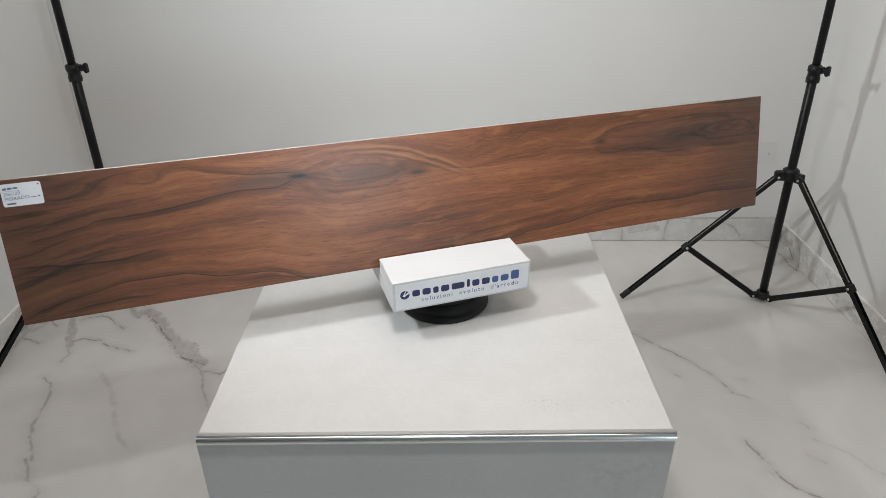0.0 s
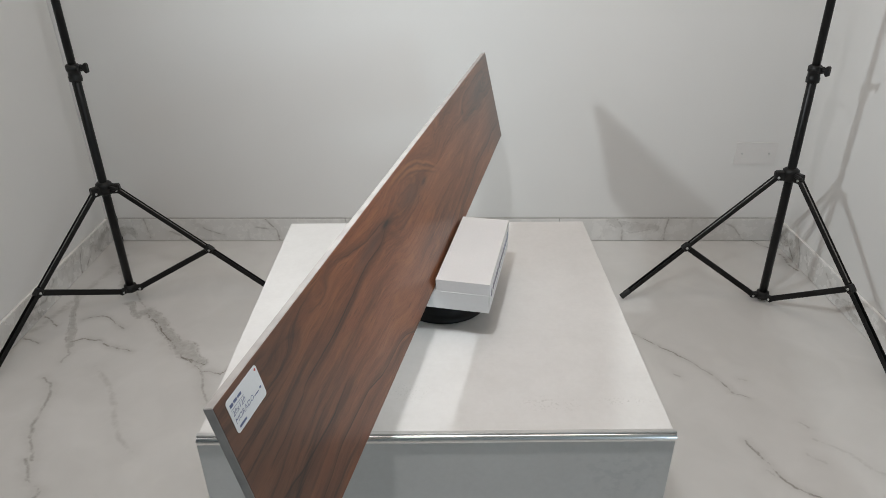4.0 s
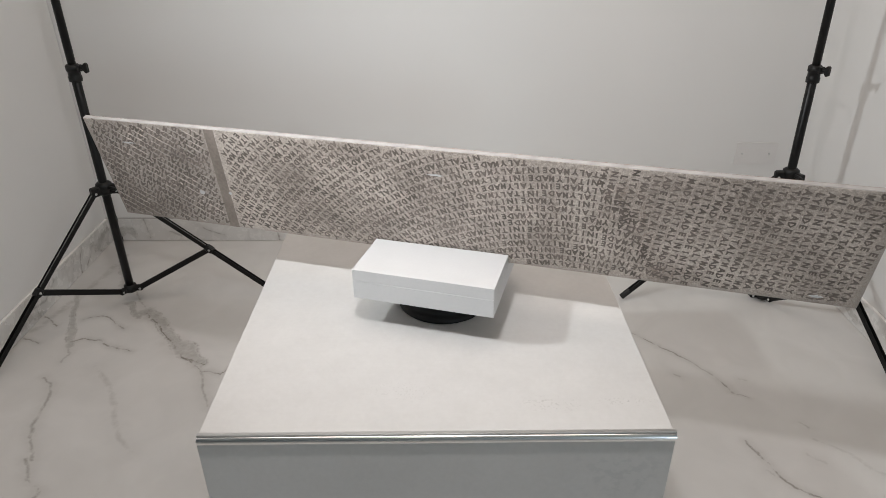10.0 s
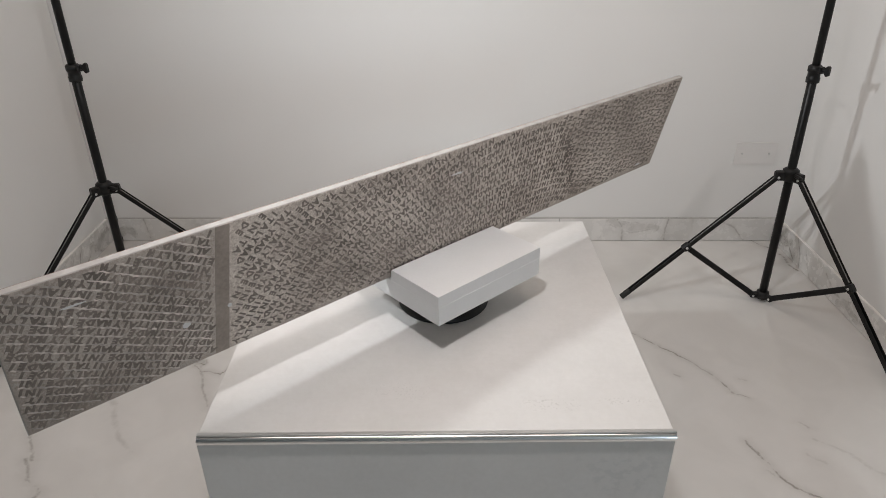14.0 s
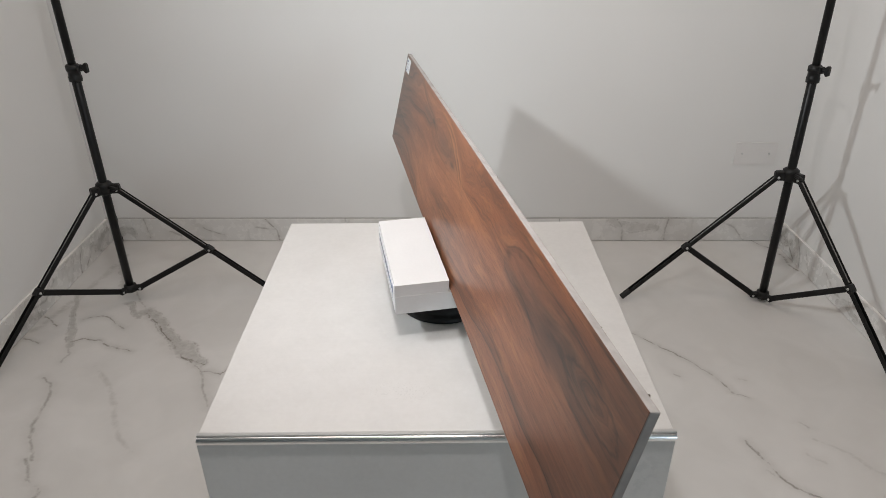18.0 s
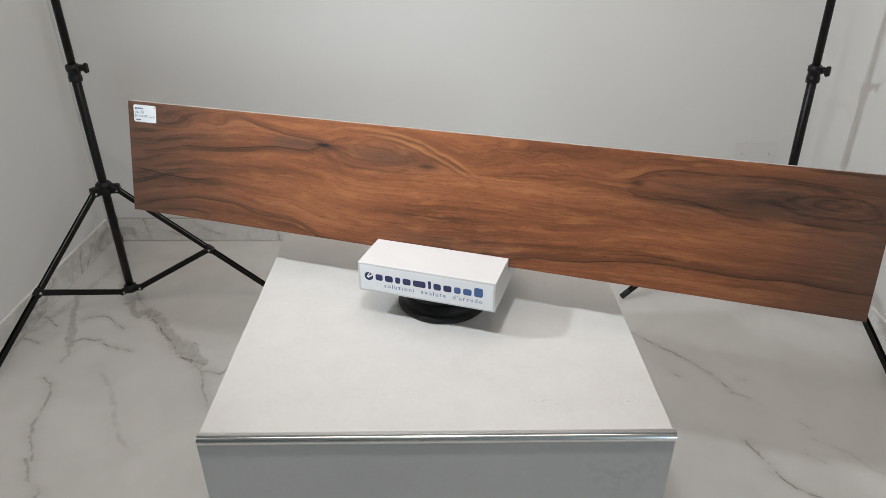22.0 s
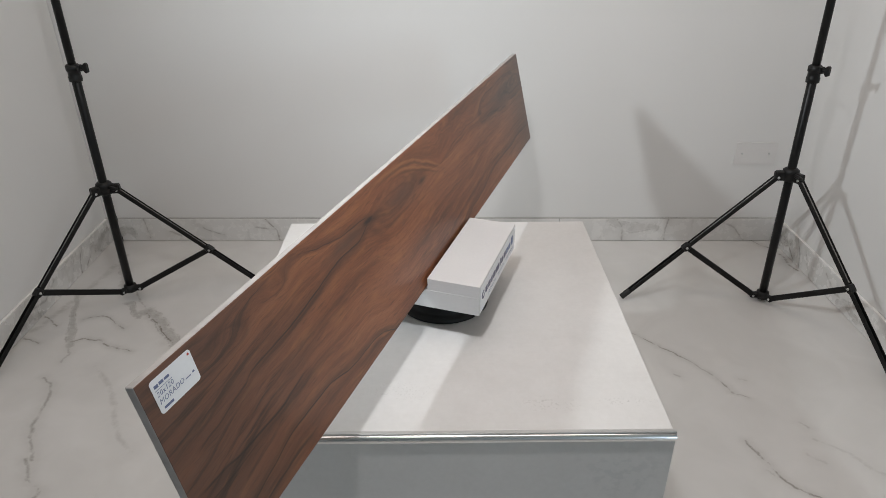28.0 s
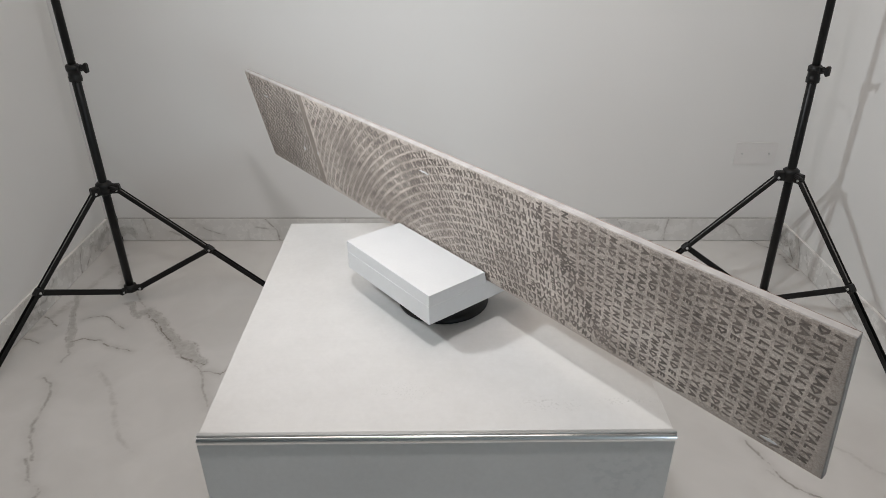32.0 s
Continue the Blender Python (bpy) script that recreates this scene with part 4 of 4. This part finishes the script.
def light_stand(cx, cy, turns, hub, collar, low, tilt, foot_r, knob_turn, label):
    """A black folding stand: a pole that leans a little, sliding leg hub, three legs with braces."""
    ob = empty("light_stand", pose(cx, cy, 0), label, "light stand", "light stands in the corners")
    lean = pose(0, 0, 0, *tilt)

    def stem(name, bm, mat, parent, label="", smooth=False):
        bm.transform(lean)
        return part(name, bm, mat, parent, label, smooth)

    stem("lower_tube", rod((0, 0, low - 0.004), (0, 0, collar), 0.0108, 28), M_BLACK, ob, smooth=True)
    stem("middle_tube", rod((0, 0, collar), (0, 0, collar + 0.52), 0.0094, 28), M_BLACK, ob, smooth=True)
    stem("upper_collar", spin([(0.0118, collar + 0.522), (0.0145, collar + 0.519), (0.0145, collar + 0.48), (0.012, collar + 0.478)], 24), M_PLASTIC, ob, smooth=True)
    stem("upper_tube", rod((0, 0, collar + 0.522), (0, 0, collar + 1.0), 0.0080, 24), M_BLACK, ob, smooth=True)
    # clamp collar with its knob
    clamp = stem("clamp_collar", spin([(0.0118, collar - 0.022), (0.0152, collar - 0.021), (0.0156, collar - 0.010), (0.0142, collar - 0.007), (0.0142, collar + 0.003), (0.0164, collar + 0.005), (0.0164, collar + 0.016), (0.0134, collar + 0.019), (0.0100, collar + 0.020)], 32), M_PLASTIC, ob, smooth=True)
    a = radians(knob_turn)
    d = Vector((math.cos(a), math.sin(a), 0))
    face = Matrix.Rotation(a - radians(90), 4, "Z")
    bm = box((-0.008, 0.010, collar + 0.002), (0.008, 0.021, collar + 0.018), 0.0015)
    bm.transform(face)
    stem("clamp_lug", bm, M_PLASTIC, clamp)
    bm = rod(d * 0.018 + Vector((0, 0, collar + 0.011)), d * 0.028 + Vector((0, 0, collar + 0.011)), 0.0046, 14)
    stem("knob_screw", bm, M_PLASTIC, clamp, smooth=True)
    # a wing-shaped knob, waisted towards the screw
    wing = [(-0.0045, 0.027), (-0.0105, 0.0305), (-0.0125, 0.0345), (-0.0095, 0.0385), (0.0095, 0.0385), (0.0125, 0.0345), (0.0105, 0.0305), (0.0045, 0.027)]
    bm = prism([(q, p) for p, q in wing], -0.0045, 0.0045, 0.0012, 2)
    bm.transform(face @ Matrix.Translation((0, 0, collar + 0.011)))
    stem("knob", bm, M_PLASTIC, clamp)
    # leg hub and lower collar
    h = stem("leg_hub", spin([(0.0130, hub - 0.018), (0.0165, hub - 0.017), (0.0180, hub - 0.004), (0.0200, hub + 0.004), (0.0200, hub + 0.012), (0.0150, hub + 0.016), (0.0130, hub + 0.017)], 32), M_PLASTIC, ob, smooth=True)
    a = radians(knob_turn - 18)
    bm = box((-0.0045, 0.016, hub - 0.001), (0.0045, 0.046, hub + 0.008), 0.002)
    bm.transform(Matrix.Rotation(a - radians(90), 4, "Z"))
    stem("hub_screw", bm, M_PLASTIC, h)
    c = stem("lower_collar", spin([(0.0130, low - 0.010), (0.0165, low - 0.009), (0.0165, low + 0.010), (0.0130, low + 0.012)], 32), M_PLASTIC, ob, smooth=True)
    for turn in turns:
        a = radians(turn)
        d = Vector((math.cos(a), math.sin(a), 0))
        side = Vector((-d.y, d.x, 0))
        up = Vector((0, 0, 1))
        rot = Matrix.Rotation(a, 4, "Z")
        top = lean @ (d * 0.032 + up * (hub - 0.006))
        toe = d * foot_r + up * 0.0105
        joint = top.lerp(toe, 0.56)
        m, n = along(top, toe)
        # channel-shaped leg, open upwards: a web with two flanges
        w, dp, t = 0.0066, 0.0056, 0.0015
        ch = [(-w, -dp), (-w, dp), (-w + t * 1.8, dp), (-w + t * 1.8, -dp + t), (w - t * 1.8, -dp + t), (w - t * 1.8, dp), (w, dp), (w, -dp)]
        bm = bmesh.new()
        rings = [[bm.verts.new(m @ Vector((x, y, z))) for x, y in ch] for z in (-0.008, n - 0.012)]
        bm.faces.new(rings[0])
        bm.faces.new(rings[1][::-1])
        for i in range(8):
            j = (i + 1) % 8
            bm.faces.new((rings[0][i], rings[1][i], rings[1][j], rings[0][j]))
        bmesh.ops.bevel(bm, geom=bm.edges[:], offset=0.0004, segments=1, affect="EDGES")
        leg = part("leg", bm, M_BLACK, ob)
        # thin strip added to draw the pale line along the upper leg's groove
        bm = box((-0.0016, -dp + t, 0.006), (0.0016, dp - 0.0016, n * 0.56 - 0.014), 0.0004)
        bm.transform(m)
        part("groove_strip", bm, M_GROOVE_STRIP, leg, "thin grey metal strip along the leg groove")
        bm = rod(m @ Vector((0, 0, n - 0.030)), m @ Vector((0, 0, n)), 0.0086, 16)
        part("rubber_foot", bm, M_RUBBER, leg, smooth=True)
        # brace: a flat bar on edge
        low_p = lean @ (d * 0.026 + up * low)
        mb, nb = along(low_p, joint)
        bm = box((-0.0035, -0.0075, -0.004), (0.0035, 0.0075, nb + 0.004), 0.0012)
        bm.transform(mb)
        part("brace", bm, M_BLACK, ob)
        bm = box((-0.010, -0.0075, hub - 0.016), (0.026, 0.0075, hub + 0.010), 0.003)
        bm.transform(rot @ Matrix.Translation((0.014, 0, 0)))
        stem("hub_lug", bm, M_PLASTIC, h)
        bm = box((0.012, -0.006, low - 0.009), (0.034, 0.006, low + 0.009), 0.003)
        bm.transform(rot)
        stem("collar_lug", bm, M_PLASTIC, c)
        bm = box((-0.009, -0.0090, -0.011), (0.009, 0.0090, 0.011), 0.003)
        bm.transform(Matrix.Translation(joint) @ m.to_3x3().to_4x4())
        part("joint_clip", bm, M_PLASTIC, leg)
        for at, half in ((top, 0.0088), (joint, 0.0092), (lean @ (d * 0.028 + up * low), 0.0072)):
            for sgn in (-1, 1):
                p = at + side * half * sgn
                bm = spin([(0.0034, 0.0), (0.0034, 0.0010), (0.0018, 0.0022)], 12, None, along(p, p + side * sgn)[0])
                part("rivet", bm, M_STEEL, leg, "small bright steel rivet", True)
    return ob


light_stand(0.9033, 0.6374, (178.7, 292.7, 60.5), 0.3825, 0.640, 0.020, (-0.49, -0.99, 0), 0.396, -66, "black folding light stand with one leg beside the plinth")
light_stand(-0.8866, 0.6636, (3.9, 117.5, 240.2), 0.351, 0.651, 0.0439, (-0.11, 0.23, 0), 0.402, -8, "black folding light stand in the room's corner beside veined floor")


# ---------------------------------------------------------------- what turns


def motions():
    """The turntable goes round once in about 24.5 s; small lags fit the tile's outline to the camera's view."""
    even = [(0, 0.37), (1, 1.02), (2, 1.10), (3, 1.07), (3.5, 1.26), (5.5, 0.42), (6, -0.30), (7, -0.33), (8, -0.44), (9, -0.36), (10, -0.68), (11, -1.25), (12, -1.08), (13, -1.43), (14, -1.42), (16.5, -1.50), (17, -1.95), (18, -1.75), (19, -1.00), (20, -0.62), (21, -0.22), (22, 0.22), (23, 0.07), (24, 0.30), (25, 0.74), (28, 1.38), (28.5, 1.00), (29, 0.69), (29.6, 0.41), (30, 0.34), (31, 0.45), (32, 0.23)]
    spins = []
    for i in range(65):
        t = i / 2
        lag = np.interp(t, [k for k, _ in even], [d for _, d in even])
        spins.append((t, 17.588 + 14.7088 * t + float(lag)))
    walk(TILE, [(t, pose(0, 0, PLINTH_TOP, 0, 0, a) @ TILE_REST) for t, a in spins])
    walk(HOLDER, [(t, pose(0, 0, PLINTH_TOP, 0, 0, a)) for t, a in spins])
    walk(PLATTER, [(t, pose(0, 0, 0, 0, 0, a)) for t, a in spins])


motions()
